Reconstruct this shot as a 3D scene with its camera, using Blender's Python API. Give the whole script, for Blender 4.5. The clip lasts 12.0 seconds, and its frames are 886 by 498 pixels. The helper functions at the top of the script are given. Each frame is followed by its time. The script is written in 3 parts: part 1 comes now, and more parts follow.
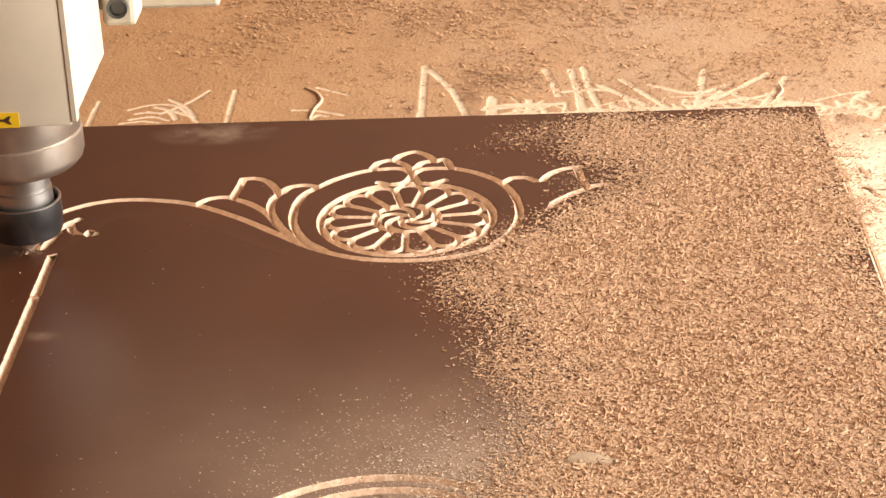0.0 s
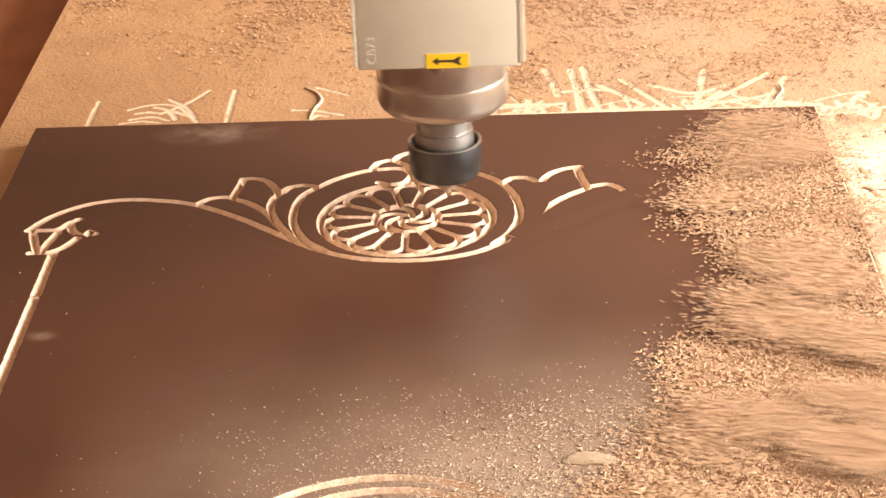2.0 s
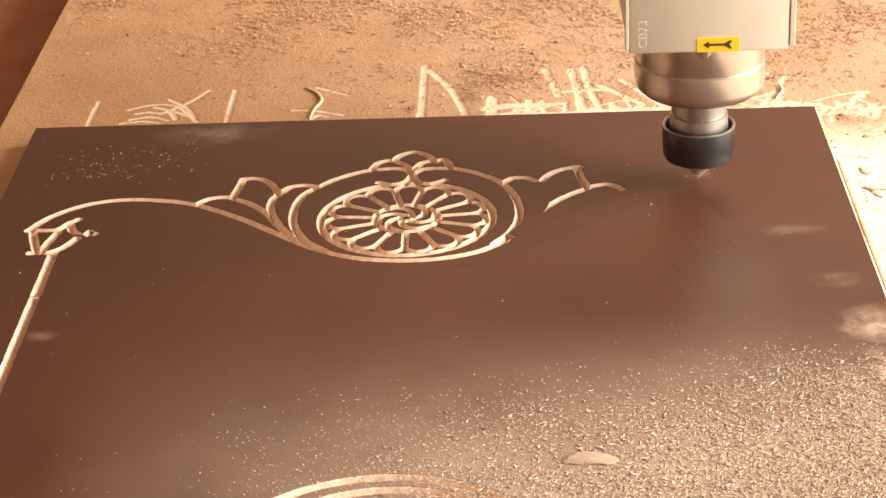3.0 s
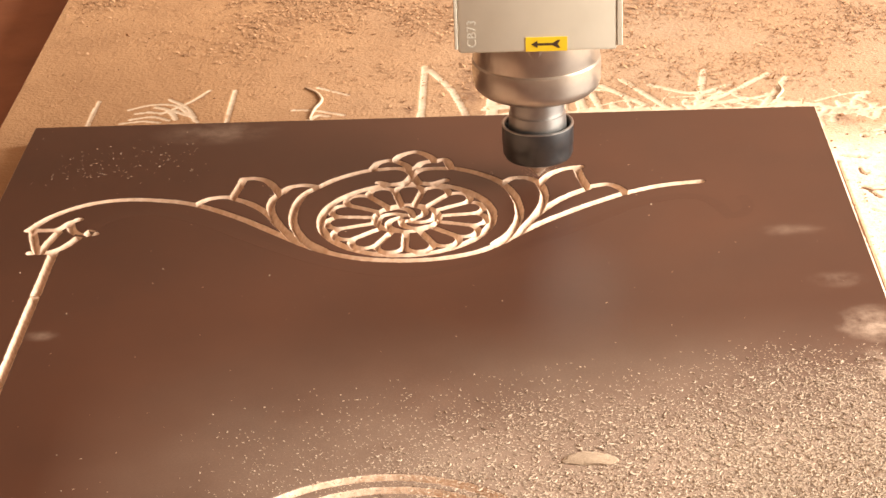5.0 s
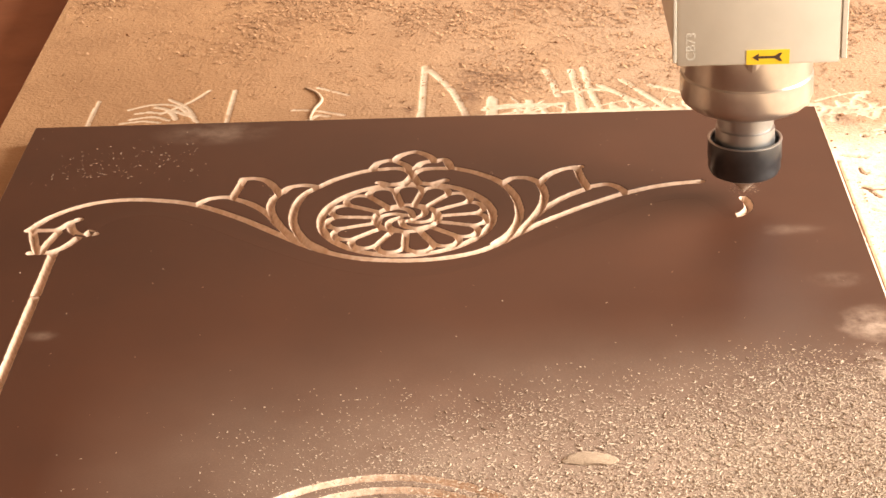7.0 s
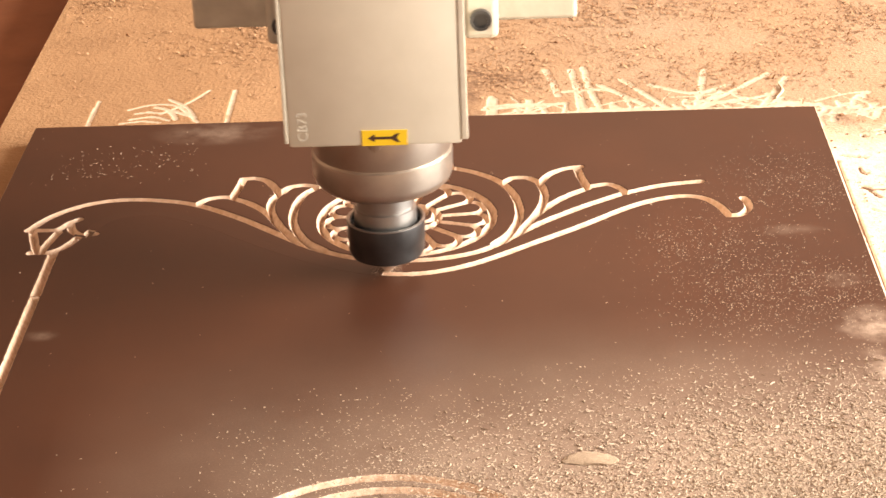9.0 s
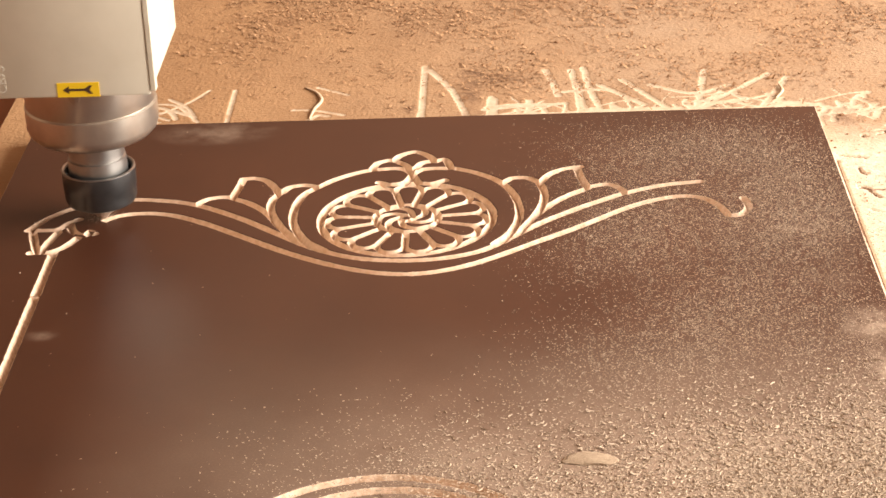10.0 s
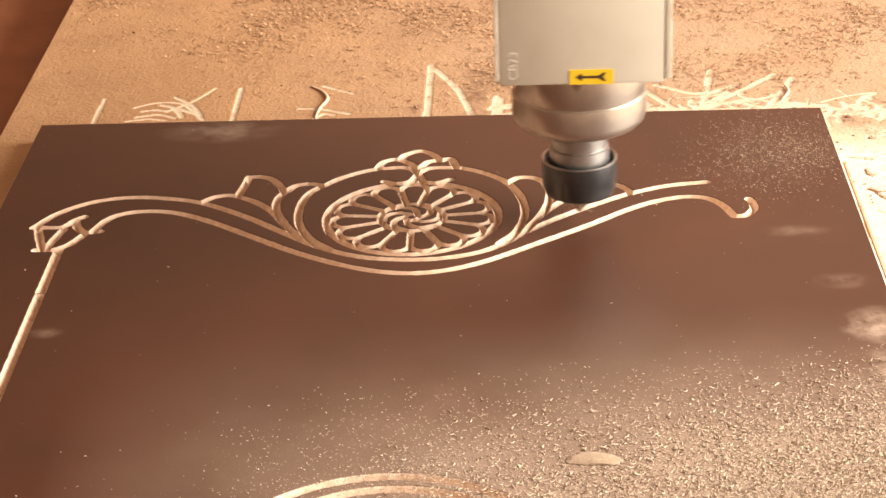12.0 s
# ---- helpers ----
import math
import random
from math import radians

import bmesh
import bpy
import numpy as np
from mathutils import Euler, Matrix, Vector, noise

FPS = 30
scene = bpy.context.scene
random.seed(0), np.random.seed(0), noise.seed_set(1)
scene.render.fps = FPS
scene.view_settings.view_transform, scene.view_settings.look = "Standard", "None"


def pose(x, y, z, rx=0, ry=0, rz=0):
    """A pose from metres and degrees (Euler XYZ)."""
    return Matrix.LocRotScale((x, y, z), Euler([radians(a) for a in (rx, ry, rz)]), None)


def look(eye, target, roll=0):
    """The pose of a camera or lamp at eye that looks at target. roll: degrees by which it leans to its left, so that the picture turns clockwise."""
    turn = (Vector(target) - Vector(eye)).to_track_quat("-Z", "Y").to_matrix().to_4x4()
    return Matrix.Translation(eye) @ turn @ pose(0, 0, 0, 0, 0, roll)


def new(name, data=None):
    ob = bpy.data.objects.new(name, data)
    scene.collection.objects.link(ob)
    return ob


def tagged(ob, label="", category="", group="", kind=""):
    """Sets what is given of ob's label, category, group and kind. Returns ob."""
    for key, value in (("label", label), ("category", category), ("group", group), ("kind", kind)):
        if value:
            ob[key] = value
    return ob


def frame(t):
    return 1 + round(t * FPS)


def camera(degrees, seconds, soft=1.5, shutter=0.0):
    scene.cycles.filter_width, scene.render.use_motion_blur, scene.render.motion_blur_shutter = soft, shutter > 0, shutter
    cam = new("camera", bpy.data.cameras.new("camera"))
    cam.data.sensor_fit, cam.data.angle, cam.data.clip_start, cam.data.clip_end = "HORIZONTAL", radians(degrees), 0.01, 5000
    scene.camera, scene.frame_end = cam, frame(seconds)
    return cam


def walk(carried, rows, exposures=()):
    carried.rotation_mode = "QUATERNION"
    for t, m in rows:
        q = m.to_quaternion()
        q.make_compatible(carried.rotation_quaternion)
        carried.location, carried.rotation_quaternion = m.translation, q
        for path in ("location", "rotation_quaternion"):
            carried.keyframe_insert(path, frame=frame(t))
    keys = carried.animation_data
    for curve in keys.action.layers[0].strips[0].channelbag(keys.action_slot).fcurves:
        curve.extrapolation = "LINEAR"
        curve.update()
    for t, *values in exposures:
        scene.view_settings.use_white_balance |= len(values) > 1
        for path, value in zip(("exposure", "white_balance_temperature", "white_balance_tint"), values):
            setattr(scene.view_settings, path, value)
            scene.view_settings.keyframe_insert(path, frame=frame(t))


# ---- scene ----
cam = camera(23.22, 12.0, soft=1.5, shutter=0.22)
EYE = Vector((0.0603, -1.1370, 0.5200))


def view(yaw=1.9645, pitch=25.417, roll=-2.344):
    y, p = radians(yaw), radians(pitch)
    ahead = Vector((-math.sin(y) * math.cos(p), math.cos(y) * math.cos(p), -math.sin(p)))
    return look(EYE, EYE + ahead, roll)


# a tripod-still phone that is nudged at the very end
walk(cam, [(0, view()), (11.7, view()), (11.8, view()), (11.9, view(2.02, 25.36, -2.344)), (12.0, view(2.115, 25.43, -2.10))],
     exposures=[(0, -0.36), (1.0, -0.30), (1.5, -0.24), (2.0, 0.02), (3.0, -0.03), (7.0, 0.0), (8.8, 0.10), (9.5, -0.24), (10.2, -0.30), (10.8, -0.30), (11.5, -0.11), (12.0, -0.06)])

# ---- light ----
world = bpy.data.worlds.new("world")
scene.world = world
world.use_nodes = True
wn = world.node_tree.nodes
sky = wn.new("ShaderNodeTexSky")
sky.sky_type, sky.sun_disc = "NISHITA", False
sky.sun_elevation, sky.sun_rotation = radians(38), radians(100)
wn["Background"].inputs["Strength"].default_value = 0.05
world.node_tree.links.new(sky.outputs["Color"], wn["Background"].inputs["Color"])


def area_lamp(name, place, target, wide, high, watts, colour):
    lamp = bpy.data.lights.new(name, "AREA")
    lamp.shape, lamp.size, lamp.size_y, lamp.energy, lamp.color = "RECTANGLE", wide, high, watts, colour
    ob = new(name, lamp)
    ob.matrix_world = look(place, target)
    return ob


area_lamp("doorway_daylight", (2.36, -0.20, 1.10), (0, -0.10, 0.60), 2.6, 1.6, 376, (1.0, 0.93, 0.845))
# unseen fill lamp, added to lift faces turned towards the camera
area_lamp("front_fill_lamp", (-0.7, -2.55, 1.55), (0, 0, 0), 1.5, 0.9, 8, (1.0, 0.90, 0.78))
# added warm lamp behind the machine, there to be mirrored as the panel's sheen
area_lamp("back_sheen_lamp", (0.56, 2.18, 1.25), (0.56, 0, 1.0), 1.96, 0.9, 10.5, (1.0, 0.50, 0.26))


# ---- materials ----
def material(name):
    m = bpy.data.materials.new(name)
    m.use_nodes = True
    return m, m.node_tree.nodes, m.node_tree.links, m.node_tree.nodes["Principled BSDF"]


def coords(nodes, links, kind="Object"):
    return nodes.new("ShaderNodeTexCoord").outputs[kind]


def noise_tex(nodes, links, vec, scale, detail=4, rough=0.55):
    n = nodes.new("ShaderNodeTexNoise")
    n.inputs["Scale"].default_value, n.inputs["Detail"].default_value, n.inputs["Roughness"].default_value = scale, detail, rough
    links.new(vec, n.inputs["Vector"])
    return n.outputs["Fac"]


def ramp(nodes, links, fac, *stops):
    r = nodes.new("ShaderNodeValToRGB")
    while len(r.color_ramp.elements) < len(stops):
        r.color_ramp.elements.new(0.5)
    for e, (at, c) in zip(r.color_ramp.elements, stops):
        e.position, e.color = at, (*c, 1) if len(c) == 3 else c
    links.new(fac, r.inputs["Fac"])
    return r.outputs["Color"]


def grey(a, b):
    return (a, (0, 0, 0)), (b, (1, 1, 1))


def mix(nodes, links, fac, a, b, how="MIX"):
    m = nodes.new("ShaderNodeMix")
    m.data_type, m.blend_type = "RGBA", how
    for key, v in ((0, fac), (6, a), (7, b)):
        if isinstance(v, (tuple, float, int)):
            m.inputs[key].default_value = (*v, 1) if isinstance(v, tuple) else v
        else:
            links.new(v, m.inputs[key])
    return m.outputs[2]


def calc(nodes, links, how, a, b=0.0, clamp=False):
    m = nodes.new("ShaderNodeMath")
    m.operation, m.use_clamp = how, clamp
    for i, v in enumerate((a, b)):
        if isinstance(v, (float, int)):
            m.inputs[i].default_value = v
        else:
            links.new(v, m.inputs[i])
    return m.outputs[0]


def bump(nodes, links, bsdf, height, strength, distance):
    b = nodes.new("ShaderNodeBump")
    b.inputs["Strength"].default_value, b.inputs["Distance"].default_value = strength, distance
    links.new(height, b.inputs["Height"])
    links.new(b.outputs["Normal"], bsdf.inputs["Normal"])


def plain(name, a, b, scale, rough, metal=0.0, relief=0.15, spread=0.1):
    m, n, l, s = material(name)
    v = coords(n, l)
    f = noise_tex(n, l, v, scale, 6)
    l.new(ramp(n, l, f, (0.3, a), (0.7, b)), s.inputs["Base Color"])
    g = noise_tex(n, l, v, scale * 6, 3)
    l.new(calc(n, l, "ADD", calc(n, l, "MULTIPLY", g, spread), rough - spread / 2), s.inputs["Roughness"])
    s.inputs["Metallic"].default_value = metal
    if relief:
        bump(n, l, s, g, relief, 0.0004)
    return m


def smudge(n, l, v, x, y, rx, ry, jag=55.0):
    """A soft-edged patch of settled powder round (x, y), torn by noise."""
    mp = n.new("ShaderNodeMapping")
    mp.inputs["Location"].default_value = (-x / rx, -y / ry, 0)
    mp.inputs["Scale"].default_value = (1 / rx, 1 / ry, 0)
    l.new(v, mp.inputs["Vector"])
    ln = n.new("ShaderNodeVectorMath")
    ln.operation = "LENGTH"
    l.new(mp.outputs[0], ln.inputs[0])
    inside = calc(n, l, "SUBTRACT", 1.0, ln.outputs["Value"], True)
    return calc(n, l, "MULTIPLY", inside, calc(n, l, "MULTIPLY", calc(n, l, "SUBTRACT", noise_tex(n, l, v, jag, 6, 0.65), 0.36), 3.0, True), True)


def board_material():
    m, n, l, s = material("brown_laminate_over_fibreboard")
    v = coords(n, l)
    xyz = n.new("ShaderNodeSeparateXYZ")
    l.new(v, xyz.inputs[0])
    skin = ramp(n, l, noise_tex(n, l, v, 9, 5), (0.3, (0.042, 0.0117, 0.0040)), (0.7, (0.060, 0.0172, 0.0060)))
    # powder film: heavier towards the front of the panel, with cloudy edges
    front = calc(n, l, "MULTIPLY", calc(n, l, "ADD", calc(n, l, "MULTIPLY", xyz.outputs["Y"], -1.0), -0.115), 6.2, True)
    front = calc(n, l, "POWER", front, 1.7)
    side = calc(n, l, "ADD", calc(n, l, "MULTIPLY", xyz.outputs["X"], 3.3), 0.54, True)
    cloud = calc(n, l, "ADD", calc(n, l, "MULTIPLY", noise_tex(n, l, v, 14, 6, 0.6), 0.9), 0.25, True)
    film = calc(n, l, "MULTIPLY", calc(n, l, "MULTIPLY", front, side), cloud, True)
    speck = calc(n, l, "MULTIPLY", calc(n, l, "SUBTRACT", noise_tex(n, l, v, 900, 2), 0.45), 3.0, True)
    film = calc(n, l, "MULTIPLY", film, calc(n, l, "ADD", calc(n, l, "MULTIPLY", speck, 0.25), 0.72), True)
    film = calc(n, l, "ADD", film, calc(n, l, "MULTIPLY", calc(n, l, "MULTIPLY", side, cloud), 0.020))
    for x, y, rx, ry, k in ((-0.125, 0.138, 0.045, 0.022, 0.42), (0.218, -0.030, 0.026, 0.010, 0.26), (0.2490, -0.148, 0.026, 0.026, 1.0), (0.2490, -0.202, 0.024, 0.044, 1.0),
                            (-0.187, -0.137, 0.011, 0.007, 0.35), (0.236, -0.094, 0.020, 0.012, 0.30)):
        film = calc(n, l, "MAXIMUM", film, calc(n, l, "MULTIPLY", smudge(n, l, v, x, y, rx, ry), k))
    top = mix(n, l, film, skin, (0.53, 0.385, 0.275))
    wood = ramp(n, l, noise_tex(n, l, v, 260, 4), (0.3, (0.53, 0.35, 0.225)), (0.7, (0.72, 0.54, 0.40)))
    cut = calc(n, l, "LESS_THAN", xyz.outputs["Z"], -0.00022)
    l.new(mix(n, l, cut, top, wood), s.inputs["Base Color"])
    gloss = calc(n, l, "ADD", calc(n, l, "MULTIPLY", film, 0.45), 0.47, True)
    s.inputs["Specular IOR Level"].default_value = 0.45
    l.new(calc(n, l, "MAXIMUM", gloss, calc(n, l, "MULTIPLY", cut, 0.85)), s.inputs["Roughness"])
    grain = noise_tex(n, l, v, 1400, 2)
    bump(n, l, s, calc(n, l, "MULTIPLY", grain, calc(n, l, "ADD", calc(n, l, "MULTIPLY", cut, 0.6), calc(n, l, "ADD", film, 0.03))), 0.5, 0.0006)
    return m


def table_material():
    m, n, l, s = material("worn_dusty_fibreboard")
    v = coords(n, l)
    xyz = n.new("ShaderNodeSeparateXYZ")
    l.new(v, xyz.inputs[0])
    dusty = ramp(n, l, noise_tex(n, l, v, 16, 7, 0.6), (0.3, (0.31, 0.162, 0.070)), (0.7, (0.40, 0.220, 0.100)))
    # paler and less orange towards +x, broken up by noise
    palish = calc(n, l, "MULTIPLY", calc(n, l, "ADD", calc(n, l, "MULTIPLY", xyz.outputs["X"], 3.2), 0.45, True), noise_tex(n, l, v, 9, 4), True)
    dusty = mix(n, l, calc(n, l, "MULTIPLY", palish, 1.3, True), dusty, (0.40, 0.265, 0.165))
    dusty = mix(n, l, calc(n, l, "MULTIPLY", calc(n, l, "SUBTRACT", noise_tex(n, l, v, 420, 3), 0.64), 3.0, True), dusty, (0.25, 0.115, 0.045))
    # scraped clean of dust beside the panel
    bare = ramp(n, l, noise_tex(n, l, v, 150, 5), (0.3, (0.55, 0.43, 0.31)), (0.7, (0.71, 0.59, 0.45)))
    wide = calc(n, l, "MULTIPLY", calc(n, l, "SUBTRACT", xyz.outputs["X"], 0.215), 30.0, True)
    low = calc(n, l, "MULTIPLY", calc(n, l, "SUBTRACT", 0.155, xyz.outputs["Y"]), 20.0, True)
    patch = calc(n, l, "MULTIPLY", calc(n, l, "MULTIPLY", wide, low), calc(n, l, "MULTIPLY", calc(n, l, "SUBTRACT", noise_tex(n, l, v, 30, 6, 0.65), 0.12), 3.6, True), True)
    for x, y, rx, ry in ((0.18, 0.165, 0.15, 0.040), (0.07, 0.165, 0.07, 0.026), (-0.155, 0.175, 0.06, 0.014), (0.30, 0.12, 0.06, 0.06)):
        patch = calc(n, l, "MAXIMUM", patch, calc(n, l, "MULTIPLY", smudge(n, l, v, x, y, rx, ry, 60), 0.8))
    top = mix(n, l, patch, dusty, bare)
    cut = calc(n, l, "LESS_THAN", xyz.outputs["Z"], -0.01218)
    fill = calc(n, l, "MULTIPLY", cut, calc(n, l, "MULTIPLY", calc(n, l, "SUBTRACT", noise_tex(n, l, v, 40, 5, 0.6), 0.24), 5.0, True))
    mark = ramp(n, l, noise_tex(n, l, v, 200, 4), (0.3, (0.52, 0.38, 0.25)), (0.7, (0.63, 0.49, 0.35)))
    shade = mix(n, l, fill, top, mark)
    for x, y, rx, ry in ((0.0355, 0.2266, 0.011, 0.034), (0.0547, 0.2517, 0.032, 0.018), (0.0357, 0.1857, 0.016, 0.012), (0.0372, 0.2640, 0.018, 0.014), (0.2797, 0.1674, 0.014, 0.020), (-0.0039, 0.1967, 0.008, 0.012)):
        shade = mix(n, l, calc(n, l, "MULTIPLY", smudge(n, l, v, x, y, rx, ry, 90), 1.6, True), shade, (0.17, 0.085, 0.042))
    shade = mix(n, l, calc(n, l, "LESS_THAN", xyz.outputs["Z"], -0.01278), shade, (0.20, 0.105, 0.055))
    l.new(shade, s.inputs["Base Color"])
    s.inputs["Roughness"].default_value = 0.85
    bump(n, l, s, calc(n, l, "MULTIPLY", calc(n, l, "ADD", noise_tex(n, l, v, 420, 4), noise_tex(n, l, v, 120, 4)), calc(n, l, "SUBTRACT", 1.0, calc(n, l, "MULTIPLY", cut, 0.8))), 0.5, 0.0013)
    return m


def chip_material(name, dark, pale):
    m, n, l, s = material(name)
    geo = n.new("ShaderNodeNewGeometry")
    l.new(ramp(n, l, geo.outputs["Random Per Island"], (0.0, dark), (1.0, pale)), s.inputs["Base Color"])
    s.inputs["Roughness"].default_value = 0.9
    return m


MAT = dict(
    board=board_material(), table=table_material(),
    chip=chip_material("fresh_sawdust", (0.33, 0.192, 0.108), (0.53, 0.335, 0.200)),
    film=chip_material("settled_fine_sawdust", (0.33, 0.24, 0.165), (0.54, 0.41, 0.295)),
    grit=chip_material("old_sawdust", (0.26, 0.13, 0.058), (0.48, 0.28, 0.145)),
    shaving=plain("pale_wood_shaving", (0.50, 0.36, 0.24), (0.64, 0.48, 0.33), 300, 0.8, 0.0, 0.3),
    lump=plain("pressed_sawdust", (0.22, 0.11, 0.055), (0.34, 0.19, 0.10), 300, 0.95, 0.0, 0.8),
    cake=plain("packed_pale_dust", (0.30, 0.21, 0.138), (0.41, 0.30, 0.20), 400, 0.95, 0.0, 0.8),
    paint=plain("cream_painted_metal", (0.60, 0.54, 0.43), (0.67, 0.61, 0.495), 30, 0.42, 0.0, 0.06),
    bracket=plain("worn_white_cast_metal", (0.52, 0.46, 0.36), (0.66, 0.60, 0.48), 60, 0.5, 0.0, 0.3),
    steel=plain("turned_steel", (0.40, 0.385, 0.365), (0.50, 0.48, 0.455), 80, 0.38, 1.0, 0.0, 0.05),
    flange=plain("dusty_cast_aluminium", (0.60, 0.53, 0.45), (0.72, 0.65, 0.56), 70, 0.30, 0.9, 0.08),
    black=plain("blackened_steel", (0.075, 0.073, 0.074), (0.12, 0.117, 0.116), 60, 0.33, 0.8, 0.0, 0.04),
    dusty=plain("dust_caked_carbide", (0.44, 0.32, 0.24), (0.58, 0.45, 0.35), 300, 0.7, 0.1, 0.4),
    yellow=plain("yellow_sticker", (0.82, 0.53, 0.015), (0.86, 0.58, 0.02), 60, 0.45, 0.0, 0.0),
    ink=plain("black_ink", (0.05, 0.025, 0.012), (0.07, 0.035, 0.02), 200, 0.5, 0.0, 0.0),
    engraved=plain("stamped_grey", (0.52, 0.47, 0.385), (0.60, 0.55, 0.46), 200, 0.6, 0.0, 0.0),
    bed=plain("rusty_dusty_steel_bed", (0.20, 0.065, 0.022), (0.30, 0.105, 0.04), 14, 0.8, 0.0, 0.5),
    wall=plain("limewashed_brick_wall", (0.24, 0.155, 0.10), (0.32, 0.21, 0.14), 3, 0.9, 0.0, 0.4),
    roof=plain("grey_corrugated_roof", (0.30, 0.24, 0.19), (0.38, 0.30, 0.24), 3, 0.7, 0.0, 0.2),
    ground=plain("packed_earth_floor", (0.20, 0.12, 0.07), (0.28, 0.17, 0.10), 4, 0.95, 0.0, 0.6),
)


# ---- mesh helpers ----
def link(name, bm, mat, parent=None, label="", smooth=False):
    me = bpy.data.meshes.new(name)
    bm.to_mesh(me)
    bm.free()
    me.materials.append(mat)
    if smooth:
        me.polygons.foreach_set("use_smooth", [True] * len(me.polygons))
    ob = new(name, me)
    if parent:
        ob.parent = parent
    if label:
        tagged(ob, label)
    return ob


part = link


def block(lo, hi, bevel=0.0, bm=None):
    bm = bm or bmesh.new()
    made = bmesh.ops.create_cube(bm, size=1)["verts"]
    for v in made:
        v.co = Vector([lo[i] + (hi[i] - lo[i]) * (v.co[i] + 0.5) for i in range(3)])
    if bevel:
        edges = list({e for v in made for e in v.link_edges})
        bmesh.ops.bevel(bm, geom=edges, offset=bevel, segments=2, affect="EDGES", profile=0.5)
    return bm


def lathe(profile, steps=64, ring=False):
    """A solid of revolution about z from (radius, height) pairs."""
    bm = bmesh.new()
    rings = []
    for r, z in profile:
        rings.append([bm.verts.new((r * math.cos(a), r * math.sin(a), z)) for a in (2 * math.pi * k / steps for k in range(steps))])
    for a, b in zip(rings, rings[1:] + rings[:1] if ring else rings[1:]):
        for k in range(steps):
            bm.faces.new((a[k], a[(k + 1) % steps], b[(k + 1) % steps], b[k]))
    if not ring:
        bm.faces.new(rings[0][::-1])
        bm.faces.new(rings[-1])
    bmesh.ops.recalc_face_normals(bm, faces=bm.faces)
    return bm


def sharpen(ob, angle=35):
    me = ob.data
    me.polygons.foreach_set("use_smooth", [True] * len(me.polygons))
    me.set_sharp_from_angle(angle=radians(angle))
    return ob


def spline(points, step=0.0004):
    """Catmull-Rom through the control points, evenly stepped."""
    p = np.array(points, float)
    if len(p) == 2:
        p = np.array([p[0], p.mean(0), p[1]])
    p = np.vstack([2 * p[0] - p[1], p, 2 * p[-1] - p[-2]])
    out = []
    for i in range(1, len(p) - 2):
        a, b, c, d = p[i - 1:i + 3]
        s = np.linspace(0, 1, 40, endpoint=False)[:, None]
        out.append(0.5 * (2 * b + (c - a) * s + (2 * a - 5 * b + 4 * c - d) * s ** 2 + (3 * b - a - 3 * c + d) * s ** 3))
    q = np.vstack(out + [p[-2][None]])
    run = np.concatenate([[0], np.cumsum(np.hypot(*np.diff(q, axis=0).T))])
    even = np.arange(0, run[-1], step)
    return np.c_[np.interp(even, run, q[:, 0]), np.interp(even, run, q[:, 1])]


class Relief:
    """A rectangle of finely divided surface into which lines are cut."""

    def __init__(self, x0, x1, y0, y1, cell, level=0.0):
        self.x = np.linspace(x0, x1, int((x1 - x0) / cell) + 1)
        self.y = np.linspace(y0, y1, int((y1 - y0) / cell) + 1)
        self.z = np.zeros((len(self.y), len(self.x)))
        self.level = level

    def cut(self, line, half, depth, power=2.0, seed=0):
        x, y, z = self.x, self.y, self.z
        dx, dy = x[1] - x[0], y[1] - y[0]
        wob = np.random.default_rng(seed).normal(0, 1, len(line) + 40)
        wob = np.convolve(wob, np.ones(9) / 9, "same")[20:20 + len(line)]
        for (px, py), w in zip(line, wob):
            h = half * (1 + 0.09 * w)
            i0, i1 = int((px - h - x[0]) / dx), int((px + h - x[0]) / dx) + 2
            j0, j1 = int((py - h - y[0]) / dy), int((py + h - y[0]) / dy) + 2
            i0, j0 = max(i0, 1), max(j0, 1)
            i1, j1 = min(i1, len(x) - 1), min(j1, len(y) - 1)
            if i1 <= i0 or j1 <= j0:
                continue
            d = ((x[None, i0:i1] - px) ** 2 + (y[j0:j1, None] - py) ** 2) / h ** 2
            np.minimum(z[j0:j1, i0:i1], -depth * np.clip(1 - d ** (power / 2), 0, 1), out=z[j0:j1, i0:i1])

    def mesh(self, verts, faces):
        n, m, base = len(self.x), len(self.y), sum(len(v) for v in verts)
        gx, gy = np.meshgrid(self.x, self.y)
        verts.append(np.c_[gx.ravel(), gy.ravel(), self.z.ravel() + self.level])
        i = (np.arange(m - 1)[:, None] * n + np.arange(n - 1)[None]).ravel() + base
        faces.append(np.c_[i, i + 1, i + n + 1, i + n])


